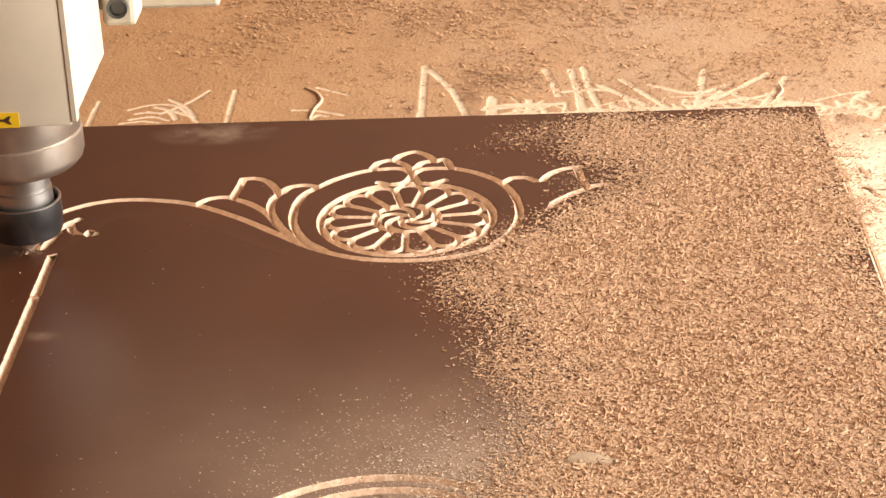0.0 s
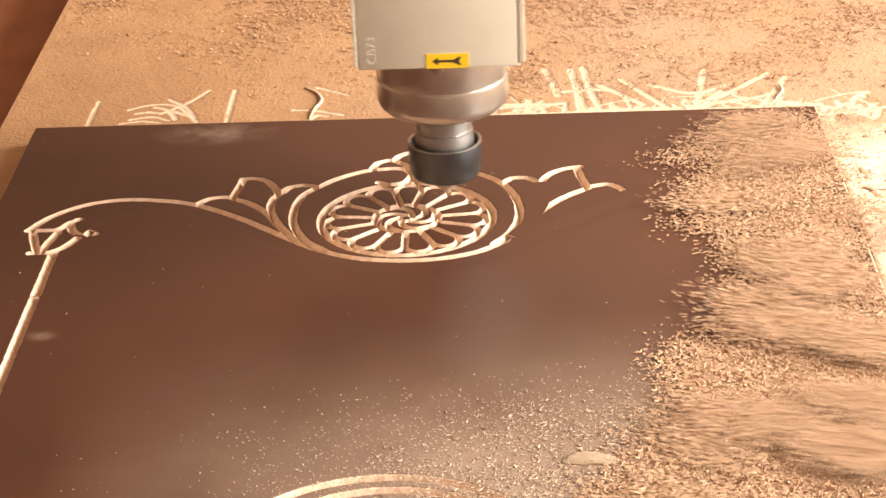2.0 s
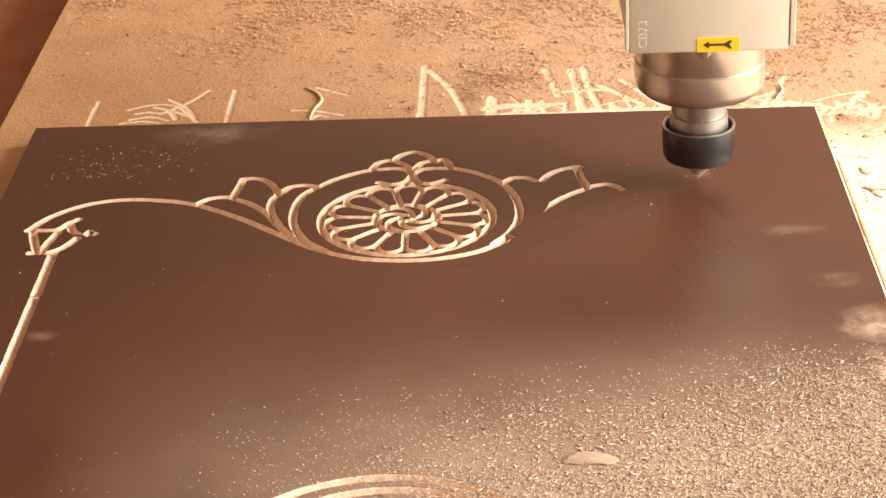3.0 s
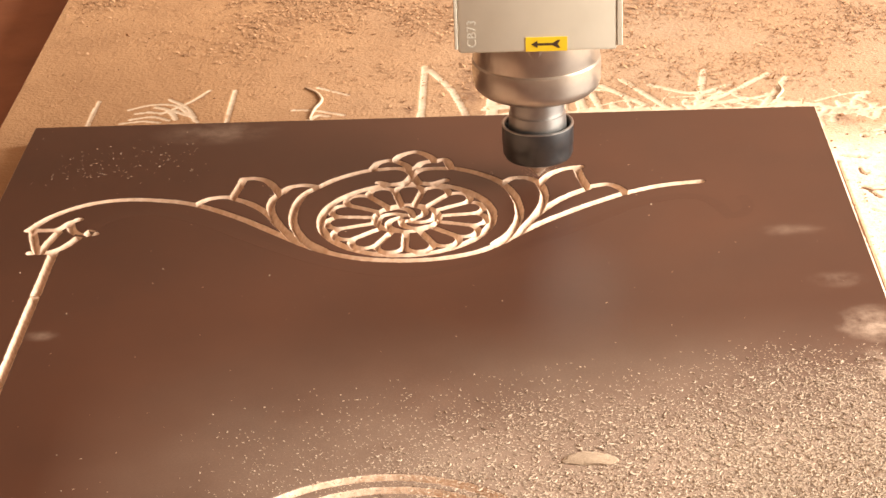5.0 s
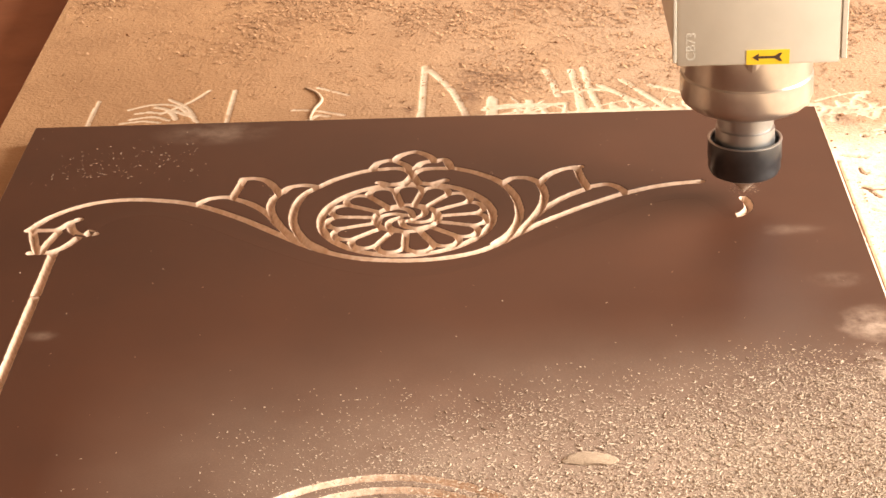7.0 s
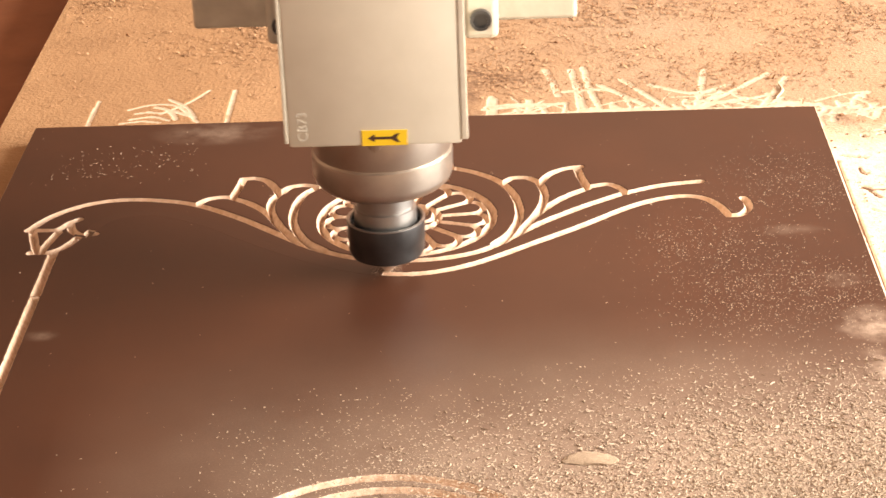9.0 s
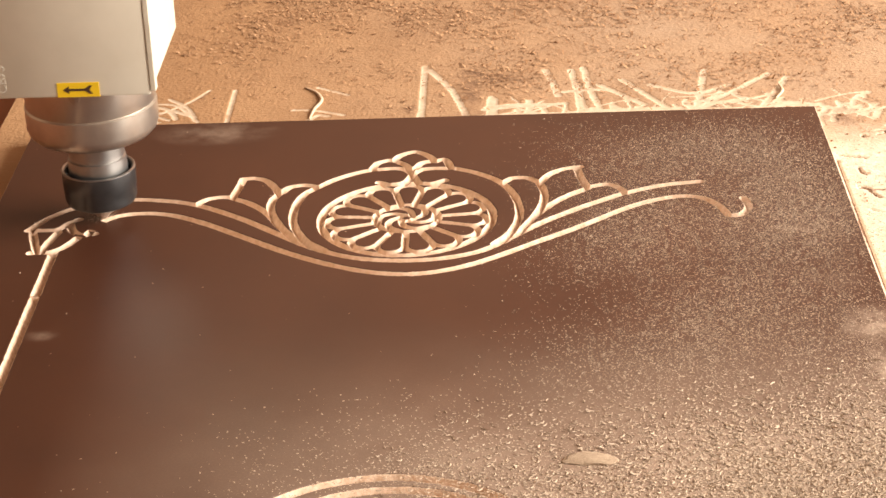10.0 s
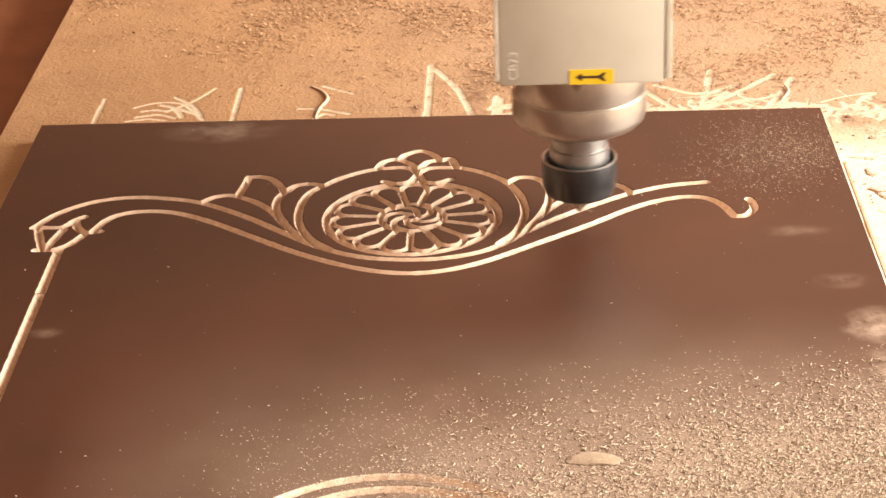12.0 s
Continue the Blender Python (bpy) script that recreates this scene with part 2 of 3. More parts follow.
def slab_mesh(name, x0, x1, y0, y1, top, thick, reliefs, crisp=1.0):
    """A slab whose top is tiled by the relief patches and by plain rectangles round them."""
    verts, faces = [], []
    for r in reliefs:
        r.mesh(verts, faces)
    xs = sorted({x0, x1, *(float(r.x[0]) for r in reliefs), *(float(r.x[-1]) for r in reliefs)})
    ys = sorted({y0, y1, *(float(r.y[0]) for r in reliefs), *(float(r.y[-1]) for r in reliefs)})
    extra, quads = [], []
    base = sum(len(v) for v in verts)

    def quad(*p):
        quads.append([base + len(extra) + k for k in range(4)])
        extra.extend(p)

    for a, b in zip(xs, xs[1:]):
        for c, d in zip(ys, ys[1:]):
            mx, my = (a + b) / 2, (c + d) / 2
            if any(r.x[0] < mx < r.x[-1] and r.y[0] < my < r.y[-1] for r in reliefs):
                continue
            quad((a, c, top), (b, c, top), (b, d, top), (a, d, top))
    lo, e = top - thick, 0.0006
    ring = [(x0, y0), (x1, y0), (x1, y1), (x0, y1)]
    out = [(x0 - e, y0 - e), (x1 + e, y0 - e), (x1 + e, y1 + e), (x0 - e, y1 + e)]
    for k in range(4):
        a, b, c, d = ring[k], ring[(k + 1) % 4], out[k], out[(k + 1) % 4]
        quad((*c, top - e), (*d, top - e), (*b, top), (*a, top))
        quad((*c, lo), (*d, lo), (*d, top - e), (*c, top - e))
    quad(*[(*p, lo) for p in out[::-1]])
    verts.append(np.array(extra))
    faces.append(np.array(quads))
    v, f = np.vstack(verts), np.vstack(faces)
    me = bpy.data.meshes.new(name)
    me.vertices.add(len(v))
    me.vertices.foreach_set("co", v.ravel())
    me.loops.add(f.size)
    me.loops.foreach_set("vertex_index", f.ravel())
    me.polygons.add(len(f))
    me.polygons.foreach_set("loop_start", np.arange(0, f.size, 4))
    smooth = np.zeros(len(f), bool)
    smooth[:len(f) - len(quads)] = np.ptp(v[f[:len(f) - len(quads)], 2], axis=1) < crisp
    me.polygons.foreach_set("use_smooth", smooth)
    me.update(calc_edges=True)
    me.validate()
    return me


def flakes(at, size, rng, thick=0.25):
    """Small bent flakes at the spots."""
    count = len(at)
    length = size * rng.uniform(0.3, 1.5, count)
    width = length * rng.uniform(0.3, 0.6, count)
    turn, lean, curl = rng.uniform(0, 2 * np.pi, count), rng.normal(0, 0.45, count), rng.uniform(0.15, 0.6, count)
    ux, uy = np.cos(turn), np.sin(turn)
    v = np.zeros((count, 6, 3))
    for k, (s, side) in enumerate(((-1, -1), (-1, 1), (0, 1), (1, 1), (1, -1), (0, -1))):
        along, across = s * length / 2, side * width / 2
        v[:, k, 0] = at[:, 0] + ux * along - uy * across
        v[:, k, 1] = at[:, 1] + uy * along + ux * across
        v[:, k, 2] = at[:, 2] + length * thick * (1 + lean * s) * 0.5 + curl * width * (0.6 if s == 0 else 0)
    v[:, :, 2] = np.maximum(v[:, :, 2], at[:, None, 2] + 0.00005)
    i = np.arange(count)[:, None] * 6
    return v.reshape(-1, 3), np.vstack([i + np.array([0, 5, 2, 1]), i + np.array([5, 4, 3, 2])])


def curls(at, size, rng, arch=0.5):
    """Curled shavings at the spots: bent, arched strips that taper to their ends."""
    count = len(at)
    length = size * rng.uniform(0.45, 1.4, count)
    width = length * rng.uniform(0.20, 0.36, count)
    turn, bend, roll = rng.uniform(0, 2 * np.pi, count), rng.uniform(-1.7, 1.7, count), rng.normal(0, 0.35, count)
    lift, tip = rng.uniform(0.0, 0.22, count), rng.normal(0, 0.12, count)
    v = np.zeros((count, 12, 3))
    for r, s in enumerate((-1.0, -0.36, 0.36, 1.0)):
        way = turn + bend * s
        px = length / 2 * s * np.cos(turn) - bend * length * s * s / 4 * np.sin(turn)
        py = length / 2 * s * np.sin(turn) + bend * length * s * s / 4 * np.cos(turn)
        for c, side in enumerate((-1, 0, 1)):
            across = side * width / 2 * (1 - 0.55 * s * s)
            k = 3 * r + c
            v[:, k, 0] = at[:, 0] + px - np.sin(way) * across
            v[:, k, 1] = at[:, 1] + py + np.cos(way) * across
            v[:, k, 2] = at[:, 2] + arch * width * (1.0 if side == 0 else 0.1) + roll * across + length * (lift * s * s + tip * s)
    v[:, :, 2] = np.maximum(v[:, :, 2], at[:, None, 2] + 0.00005)
    i = np.arange(count)[:, None] * 12
    quads = [i + 3 * r + c + np.array([0, 3, 4, 1]) for r in range(3) for c in range(2)]
    return v.reshape(-1, 3), np.vstack(quads)


def dust_mesh(name, mat, *sets):
    """One mesh out of several sets of vertices and quads."""
    v, f, base = [], [], 0
    for a, b in sets:
        v.append(a)
        f.append(b + base)
        base += len(a)
    me = bpy.data.meshes.new(name)
    me.from_pydata(np.vstack(v).tolist(), [], np.vstack(f).tolist())
    me.materials.append(mat)
    return me


def chips_mesh(name, count, place, size, mat, seed, thick=0.25):
    """Many small bent flakes; place(rng, n) gives their spots as an n x 3 array."""
    rng = np.random.default_rng(seed)
    return dust_mesh(name, mat, flakes(place(rng, count), size, rng, thick))


def curls_mesh(name, count, place, size, mat, seed):
    rng = np.random.default_rng(seed)
    return dust_mesh(name, mat, curls(place(rng, count), size, rng))


# ---- the shed round the machine ----
def wall_with_opening(name, lo, hi, axis, a0, a1, z0, z1):
    """A thick wall; the opening runs a0..a1 along the wall and z0..z1 upwards."""
    bm = bmesh.new()
    k = 1 - axis

    def piece(p0, p1, q0, q1):
        l, h = list(lo), list(hi)
        l[k], h[k], l[2], h[2] = p0, p1, q0, q1
        block(l, h, 0, bm)

    piece(lo[k], a0, lo[2], hi[2])
    piece(a1, hi[k], lo[2], hi[2])
    if z0 > lo[2]:
        piece(a0, a1, lo[2], z0)
    piece(a0, a1, z1, hi[2])
    return tagged(link(name, bm, MAT["wall"]), "limewashed brick wall of the workshop", "wall", kind="structure")


FLOOR = -0.86
wall_with_opening("wall_east", (2.4, -2.8, FLOOR), (2.6, 2.4, 2.3), 0, -1.65, 1.25, FLOOR, 2.1)
# south and north openings are unseen, added for the fill and sheen lamps
wall_with_opening("wall_south", (-2.4, -2.8, FLOOR), (2.4, -2.6, 2.3), 1, -1.5, 0.1, 1.05, 2.05)
wall_with_opening("wall_north", (-2.4, 2.2, FLOOR), (2.4, 2.4, 2.3), 1, -0.44, 1.58, 0.78, 1.72)
for nm, lo, hi in (("wall_west", (-2.6, -2.8, FLOOR), (-2.4, 2.4, 2.3)),):
    tagged(link(nm, block(lo, hi), MAT["wall"]), "limewashed brick wall of the workshop", "wall", kind="structure")
tagged(link("ceiling", block((-2.6, -2.8, 2.3), (2.6, 2.4, 2.36)), MAT["roof"]), "dull sheet roof over the workshop", "ceiling", kind="structure")
tagged(link("ground", block((-60, -60, FLOOR - 0.2), (60, 60, FLOOR)), MAT["ground"]), "packed earth floor", "ground", kind="structure")

# ---- machine bed and sacrificial table ----
tagged(link("machine_bed", block((-0.62, -0.95, FLOOR), (0.75, 0.95, -0.062), 0.004), MAT["bed"]),
       "rust-brown dusty steel bed of the router", "machine bed", kind="structure")

back = Relief(-0.276, 0.40, 0.13, 0.47, 0.0011, -0.012)
beside = Relief(0.24, 0.40, -0.16, 0.13, 0.0011, -0.012)


def scratch(points, half=2.4, depth=0.5):
    line = spline(np.array(points) / 1000)
    if points[0][0] < -40:
        half *= 0.6
    for r in (back, beside):
        r.cut(line, half / 1000, depth / 1000, 12.0, len(points))


# old tool marks, control points in millimetres
scratch([(41.7, 183.2), (61.8, 185.7), (84.1, 186.0)])
scratch([(47.7, 199.9), (62.0, 202.8), (78.9, 203.6)])
scratch([(99.0, 185.9), (136.3, 187.1), (173.5, 188.3)])
scratch([(4.7, 279.9), (4.2, 234.3), (3.6, 185.1)])
scratch([(7.6, 273.0), (21.9, 238.2), (28.7, 211.5), (34.2, 184.8)])
scratch([(-82.5, 204.7), (-66.4, 202.4), (-47.0, 192.9)])
scratch([(-68.3, 245.3), (-55.2, 235.8), (-46.8, 229.8)])
scratch([(-125.0, 244.4), (-125.2, 213.0), (-124.9, 185.7)])
scratch([(-216.8, 230.4), (-217.7, 209.8), (-217.9, 187.6)])
scratch([(-194.1, 213.1), (-179.1, 221.2), (-163.4, 219.0), (-151.7, 201.8), (-144.4, 188.2)])
scratch([(-171.1, 204.2), (-154.4, 223.5), (-142.7, 245.8)])
scratch([(-168.9, 230.9), (-155.3, 215.3), (-147.3, 196.4)])
scratch([(-190.7, 195.6), (-176.1, 199.5), (-163.8, 192.6)])
scratch([(-188, 206), (-179, 208), (-170, 205)], 2.6)
scratch([(-176, 217), (-168, 212), (-163, 203), (-160, 194)], 3.4)
scratch([(-164, 211), (-156, 203), (-150, 199), (-146, 190)], 3.0)
scratch([(-196, 189), (-182, 192), (-170, 189)], 2.2)
scratch([(-70, 186), (-64, 194), (-58, 192)], 3.2)
scratch([(88.1, 266.5), (92.1, 243.3), (95.5, 216.7)])
scratch([(105.7, 265.1), (108.8, 226.1), (112.5, 186.9)])
scratch([(114.4, 268.8), (117.6, 225.4), (122.4, 192.1)])
scratch([(50.7, 218.1), (49.9, 199.7), (49.1, 183.7)])
scratch([(46.1, 195.9), (69.5, 200.2), (99.6, 203.0)])
scratch([(197.0, 257.7), (191.2, 219.7), (186.2, 189.3)])
scratch([(251.3, 240.3), (239.3, 210.7), (228.2, 186.1)])
scratch([(240.0, 247.7), (213.8, 217.9), (188.6, 191.1)])
scratch([(123.8, 235.5), (151.8, 197.0)])
scratch([(139.6, 244.9), (166.3, 190.8)])
scratch([(158.1, 232.8), (187.0, 214.8), (211.1, 228.6)])
scratch([(51.5, 213.9), (50.6, 183.6)], 4.0)
scratch([(76.0, 209.9), (75.9, 183.6)], 2.6)
scratch([(109.2, 236.7), (110.2, 187.0)], 3.0)
scratch([(264.5, 95), (264, 0), (264.5, -150)], 0.9, 1.3)
rng = np.random.default_rng(5)
for k in range(120):
    c = np.array((rng.uniform(70, 300), 172 + abs(rng.normal(0, 17))))
    a, ln = rng.choice((0.25, 1.2, 1.9, 2.7)) + rng.normal(0, 0.25), rng.uniform(10, 42)
    d = np.array((math.cos(a), math.sin(a))) * ln / 2
    scratch([c - d, c + rng.normal(0, 2.5, 2), c + d], rng.uniform(0.6, 2.3), rng.uniform(0.3, 0.6))
for k in range(80):
    c = np.array((rng.uniform(268, 345), rng.uniform(-150, 150)))
    a, ln = rng.uniform(0, math.pi), rng.uniform(3, 16)
    d = np.array((math.cos(a), math.sin(a))) * ln / 2
    scratch([c - d, c + rng.normal(0, 1.5, 2), c + d], rng.uniform(0.8, 1.4), rng.uniform(0.6, 1.5))
lump = np.random.default_rng(2)
for r in (back, beside):
    r.z += lump.normal(0, 0.00006, r.z.shape) * (r.z > -0.0001)
table = new("spoil_board", slab_mesh("spoil_board", -0.276, 0.60, -0.90, 0.90, -0.012, 0.05, [back, beside]))
table.data.materials.append(MAT["table"])
tagged(table, "dust-caked fibreboard table scored by old tool cuts", "table", kind="structure")

# ---- the carved panel ----
LINES, LATE = {}, {}
CENTRE = np.array((1.1, 0.0))


def carve(name, points, late=False):
    line = spline((np.array(points) + CENTRE) / 1000)
    LINES[name] = line
    if late:
        LATE[name] = line


# carved lines: control points in millimetres from the rosette's centre
carve("scroll_over", [(-220.5, -3.3), (-209.7, 15.7), (-192.1, 30.8), (-171.0, 36.8), (-148.6, 34.5), (-125.6, 26.4), (-98.3, 6.2), (-73.0, -18.0), (-53.9, -35.8), (-35.5, -48.0), (-19.3, -54.0), (1.3, -56.7), (21.7, -55.0), (40.6, -48.2), (53.3, -37.8), (61.4, -28.6)])
carve("leaf_a", [(-125.7, 27.3), (-119.8, 34.3), (-111.7, 37.0), (-105.1, 35.8)])
carve("leaf_b", [(-105.2, 36.6), (-102.9, 50.6), (-101.5, 63.3)])
carve("leaf_c", [(-101.5, 63.3), (-93.9, 63.6), (-86.6, 58.9), (-80.4, 47.4), (-77.7, 39.7)])
carve("leaf_d", [(-77.7, 39.7), (-80.9, 30.1), (-80.7, 16.2), (-76.7, 1.7), (-69.1, -15.1), (-59.1, -30.2)])
carve("leaf_e", [(-105.0, 34.9), (-93.6, 26.0), (-82.2, 11.5), (-74.1, -5.5), (-64.5, -23.1), (-57.4, -31.8)])
carve("leaf_f", [(-75.8, 41.3), (-72.0, 48.6), (-63.7, 51.4), (-55.7, 49.1)])
carve("rim_top_left", [(-54.2, 48.2), (-45.3, 58.6), (-32.1, 68.0), (-21.3, 72.5)])
carve("rim_left", [(-56.2, 46.7), (-62.6, 37.1), (-66.4, 21.0), (-66.6, 2.6), (-63.3, -13.2), (-56.0, -28.9), (-45.5, -40.7)])
carve("crown_a", [(-23.1, 74.4), (-20.3, 82.1), (-13.9, 86.0), (-10.7, 84.9)])
carve("crown_b", [(-10.7, 84.9), (-6.5, 93.5), (2.5, 98.3), (10.4, 91.5), (15.1, 82.2)])
carve("crown_c", [(-19.2, 72.4), (-8.2, 73.3), (-1.8, 69.4), (1.4, 64.0)])
carve("crown_d", [(3.2, 73.4), (7.2, 81.0), (13.7, 83.2)])
carve("crown_e", [(15.1, 83.1), (21.0, 84.5), (24.7, 71.9)])
carve("crown_f", [(1.4, 64.0), (7.4, 70.5), (16.0, 71.7), (24.7, 71.1)])
carve("crown_g", [(-7.8, 83.0), (-2.8, 77.3), (0.3, 68.4)])
carve("volute_a", [(1.5, 63.2), (-0.4, 56.4), (-3.3, 51.5), (-10.7, 48.7), (-18.7, 52.6)])
carve("volute_b", [(1.5, 63.2), (5.6, 50.9), (13.1, 48.7), (21.5, 53.2)])
carve("rim_right", [(27.4, 70.9), (40.2, 63.1), (53.8, 49.4), (62.1, 30.5), (65.4, 8.4), (63.9, -9.6), (58.5, -26.1), (50.8, -37.7)])
carve("leaf_g", [(57.6, 49.1), (62.4, 53.9), (70.9, 53.3), (77.5, 46.9)])
carve("leaf_h", [(79.2, 47.7), (84.6, 58.3), (93.3, 65.5), (103.4, 68.2)])
carve("leaf_i", [(101.2, 65.8), (102.8, 53.7), (106.2, 37.5)])
carve("leaf_j", [(106.4, 35.8), (95.4, 26.6), (85.1, 15.1), (73.8, -2.4)])
carve("leaf_k", [(108.2, 38.2), (117.7, 40.9), (124.2, 36.3), (129.0, 26.9)])
carve("bud_a", [(-220.3, -2.6), (-211.1, -3.9), (-203.0, -2.9), (-197.9, 5.4), (-192.8, 10.6)])
carve("bud_b", [(-217.4, -5.9), (-213.6, -20.7), (-209.8, -33.7)])
carve("bud_d", [(-207.8, -33.9), (-206.0, -22.7), (-202.3, -6.8)])
carve("bud_e", [(-196.9, 3.8), (-194.4, -5.0), (-188.3, -11.6), (-180.3, -10.5)])
# lines cut while the machine runs
carve("bud_c", [(-213.6, -34.2), (-203.9, -34.1), (-196.7, -29.3), (-191.7, -20.5), (-188.3, -11.6)], late=True)
carve("tail_over", [(173.8, 41.3), (157.9, 39.0), (144.2, 34.9), (129.1, 27.7)], late=True)
carve("tail_mid", [(127.0, 27.0), (103.0, 9.9), (79.5, -9.8), (61.4, -28.6)], late=True)
carve("leaf_l", [(61.4, -27.8), (71.4, -8.5), (78.7, 13.1), (80.5, 30.9), (77.8, 46.9)], late=True)
carve("hook", [(186.2, -8.1), (192.5, -6.9), (197.6, 1.4), (197.9, 10.2), (196.2, 15.9)], late=True)
carve("scroll_under", [(185.6, -8.0), (180.8, 6.5), (172.7, 17.5), (159.8, 20.7), (142.8, 15.4), (125.7, 4.5), (101.9, -15.9), (75.6, -36.2), (46.9, -58.0), (28.2, -68.4), (12.7, -73.1), (-2.8, -73.6), (-21.7, -69.0), (-44.4, -57.6), (-67.8, -41.6), (-92.2, -21.3), (-117.4, -0.5), (-139.0, 12.8), (-156.2, 16.3), (-170.8, 13.2), (-179.4, 4.3), (-184.6, -10.2)], late=True)
carve("straight_side", [(-200.3, -34), (-200.3, -300), (-200.3, -620)])


def arc(name, cx, cy, r, a0, a1):
    n = max(5, int(abs(a1 - a0) / 0.2))
    carve(name, [(cx + r * math.cos(a0 + (a1 - a0) * k / n), cy + r * math.sin(a0 + (a1 - a0) * k / n)) for k in range(n + 1)])


arc("rosette_ring", 0, 0, 50, 0, 2 * math.pi)
arc("lower_ring_outer", 0, -364.5, 78, 0, 2 * math.pi)
arc("lower_ring_inner", 2, -367, 69.5, 0, 2 * math.pi)
PETALS = 15
for k in range(PETALS):
    a = 2 * math.pi * k / PETALS - math.pi / 2
    c, s = math.cos(a), math.sin(a)
    carve("spoke_%d" % k, [(19.0 * c, 19.0 * s), (38.5 * c, 38.5 * s)])
    m = a + math.pi / PETALS
    arc("petal_end_%d" % k, 38.5 * math.cos(m), 38.5 * math.sin(m), 8.0, m - 1.6, m + 1.6)
arc("swirl_ring", 0, 0, 18.6, 0, 2 * math.pi)
for k in range(6):
    a = 2 * math.pi * k / 6 + 0.35
    carve("swirl_%d" % k, [(r * math.cos(a - d), r * math.sin(a - d)) for r, d in ((17.8, 0.0), (15.5, 0.5), (10.5, 1.0), (4.0, 1.75))])

main = Relief(-0.2440, 0.2570, -0.090, 0.118, 0.0005)
strip = Relief(-0.2080, -0.1900, -0.640, -0.090, 0.0005)
lower = Relief(-0.0880, 0.0880, -0.455, -0.272, 0.0008)
for k, (name, line) in enumerate(LINES.items()):
    half = 0.0022 if name.startswith(("spoke", "swirl", "petal")) else 0.0026
    if name.startswith(("straight", "lower")):
        half = 0.0029
    for r in (main, strip, lower):
        r.cut(line, half, half * 2.0, 1.0, k)
torn = np.random.default_rng(21)
for r in (main, strip, lower):
    r.z += torn.normal(0, 0.000015, r.z.shape) * (r.z < -0.0004)
panel = new("carved_panel", slab_mesh("carved_panel", -0.2448, 0.2579, -0.75, 0.1555, 0.0, 0.012, [main, strip, lower], 0.00012))
panel.data.materials.append(MAT["board"])
tagged(panel, "dark brown laminated board being carved with a rosette scroll", "wood panel")


def sliver(line, i0, i1, serial):
    """A short piece of still uncut skin that fills the line between two of its points."""
    pick = sorted({*range(i0, i1, 3), i1})
    seg = line[pick]
    mid = seg.mean(0)
    t = np.gradient(line, axis=0)[pick]
    t /= np.hypot(*t.T)[:, None]
    nrm = np.c_[-t[:, 1], t[:, 0]] * 0.0036
    top = 0.00001 + 0.000004 * serial
    bm = bmesh.new()
    rows = []
    for p, n in zip(seg - mid, nrm):
        rows.append([bm.verts.new((*(p + n), top)), bm.verts.new((*(p - n), top)), bm.verts.new((*(p - n), -0.0012)), bm.verts.new((*(p + n), -0.0012))])
    for a, b in zip(rows, rows[1:]):
        for k in range(4):
            bm.faces.new((a[k], a[(k + 1) % 4], b[(k + 1) % 4], b[k]))
    bm.faces.new(rows[0])
    bm.faces.new(rows[-1][::-1])
    bmesh.ops.recalc_face_normals(bm, faces=bm.faces)
    ob = part("uncut_sliver", bm, MAT["board"], panel)
    ob.location = (mid[0], mid[1], 0)
    return ob, mid


SLIVERS = []
for serial, (name, line) in enumerate(LATE.items()):
    if name in ("hook", "scroll_under", "tail_over"):
        # the round ends of the cut reach past the line
        more = np.arange(1, 8)[:, None] * 1.0
        line = np.vstack([line[0] - (line[1] - line[0]) * more[::-1], line, line[-1] + (line[-1] - line[-2]) * more])
    if name == "scroll_under":
        # its last stretch runs into the bud that is already cut
        line = line[:-20]
    for i in range(0, len(line) - 4, 15):
        SLIVERS.append(sliver(line, i, len(line) - 1 if i + 19 >= len(line) else i + 15, serial))

# ---- the router head ----
spindle = tagged(new("router_spindle"), "cream square spindle motor with black collet nut over the panel", "router spindle")
housing = sharpen(part("housing", block((-0.0445, -0.053, 0.0985), (0.0445, 0.055, 0.31), 0.0022), MAT["paint"], spindle, "cream painted square motor housing"))
for x0, x1 in ((-0.0462, -0.0443), (0.0443, 0.0474)):
    part("edge_strip", block((x0, -0.0530, 0.1012), (x1, -0.0470, 0.305), 0.0004), MAT["bracket"], housing)
sticker = part("direction_sticker", block((-0.0066, -0.0534, 0.0992), (0.0166, -0.0530, 0.1075)), MAT["yellow"], housing, "yellow sticker with a black arrow")
bm = bmesh.new()
outline = [(-0.0035, 0.0), (0.0, 0.0022), (0.0, 0.0007), (0.0085, 0.0007), (0.0112, 0.0024), (0.0128, 0.0024), (0.0112, 0.0), (0.0128, -0.0024), (0.0112, -0.0024),
           (0.0085, -0.0007), (0.0, -0.0007), (0.0, -0.0022)]
bm.faces.new([bm.verts.new((x, -0.0536, 0.1034 + z)) for x, z in outline])
bmesh.ops.solidify(bm, geom=bm.faces[:], thickness=0.0001)
part("arrow", bm, MAT["ink"], sticker)
glyphs = bpy.data.curves.new("stamped_letters", "FONT")
glyphs.body, glyphs.size, glyphs.extrude = "CB73", 0.0072, 0.00008
holder = bpy.data.objects.new("stamped_letters", glyphs)
bm = bmesh.new()
bm.from_mesh(holder.to_mesh())
holder.to_mesh_clear()
bpy.data.objects.remove(holder)
bmesh.ops.transform(bm, matrix=Matrix.Translation((-0.0343, -0.0531, 0.1022)) @ Matrix.Rotation(radians(90), 4, "X") @ Matrix.Rotation(radians(90), 4, "Z"), verts=bm.verts)
part("stamped_letters", bm, MAT["engraved"], housing, "faint stamped letters")
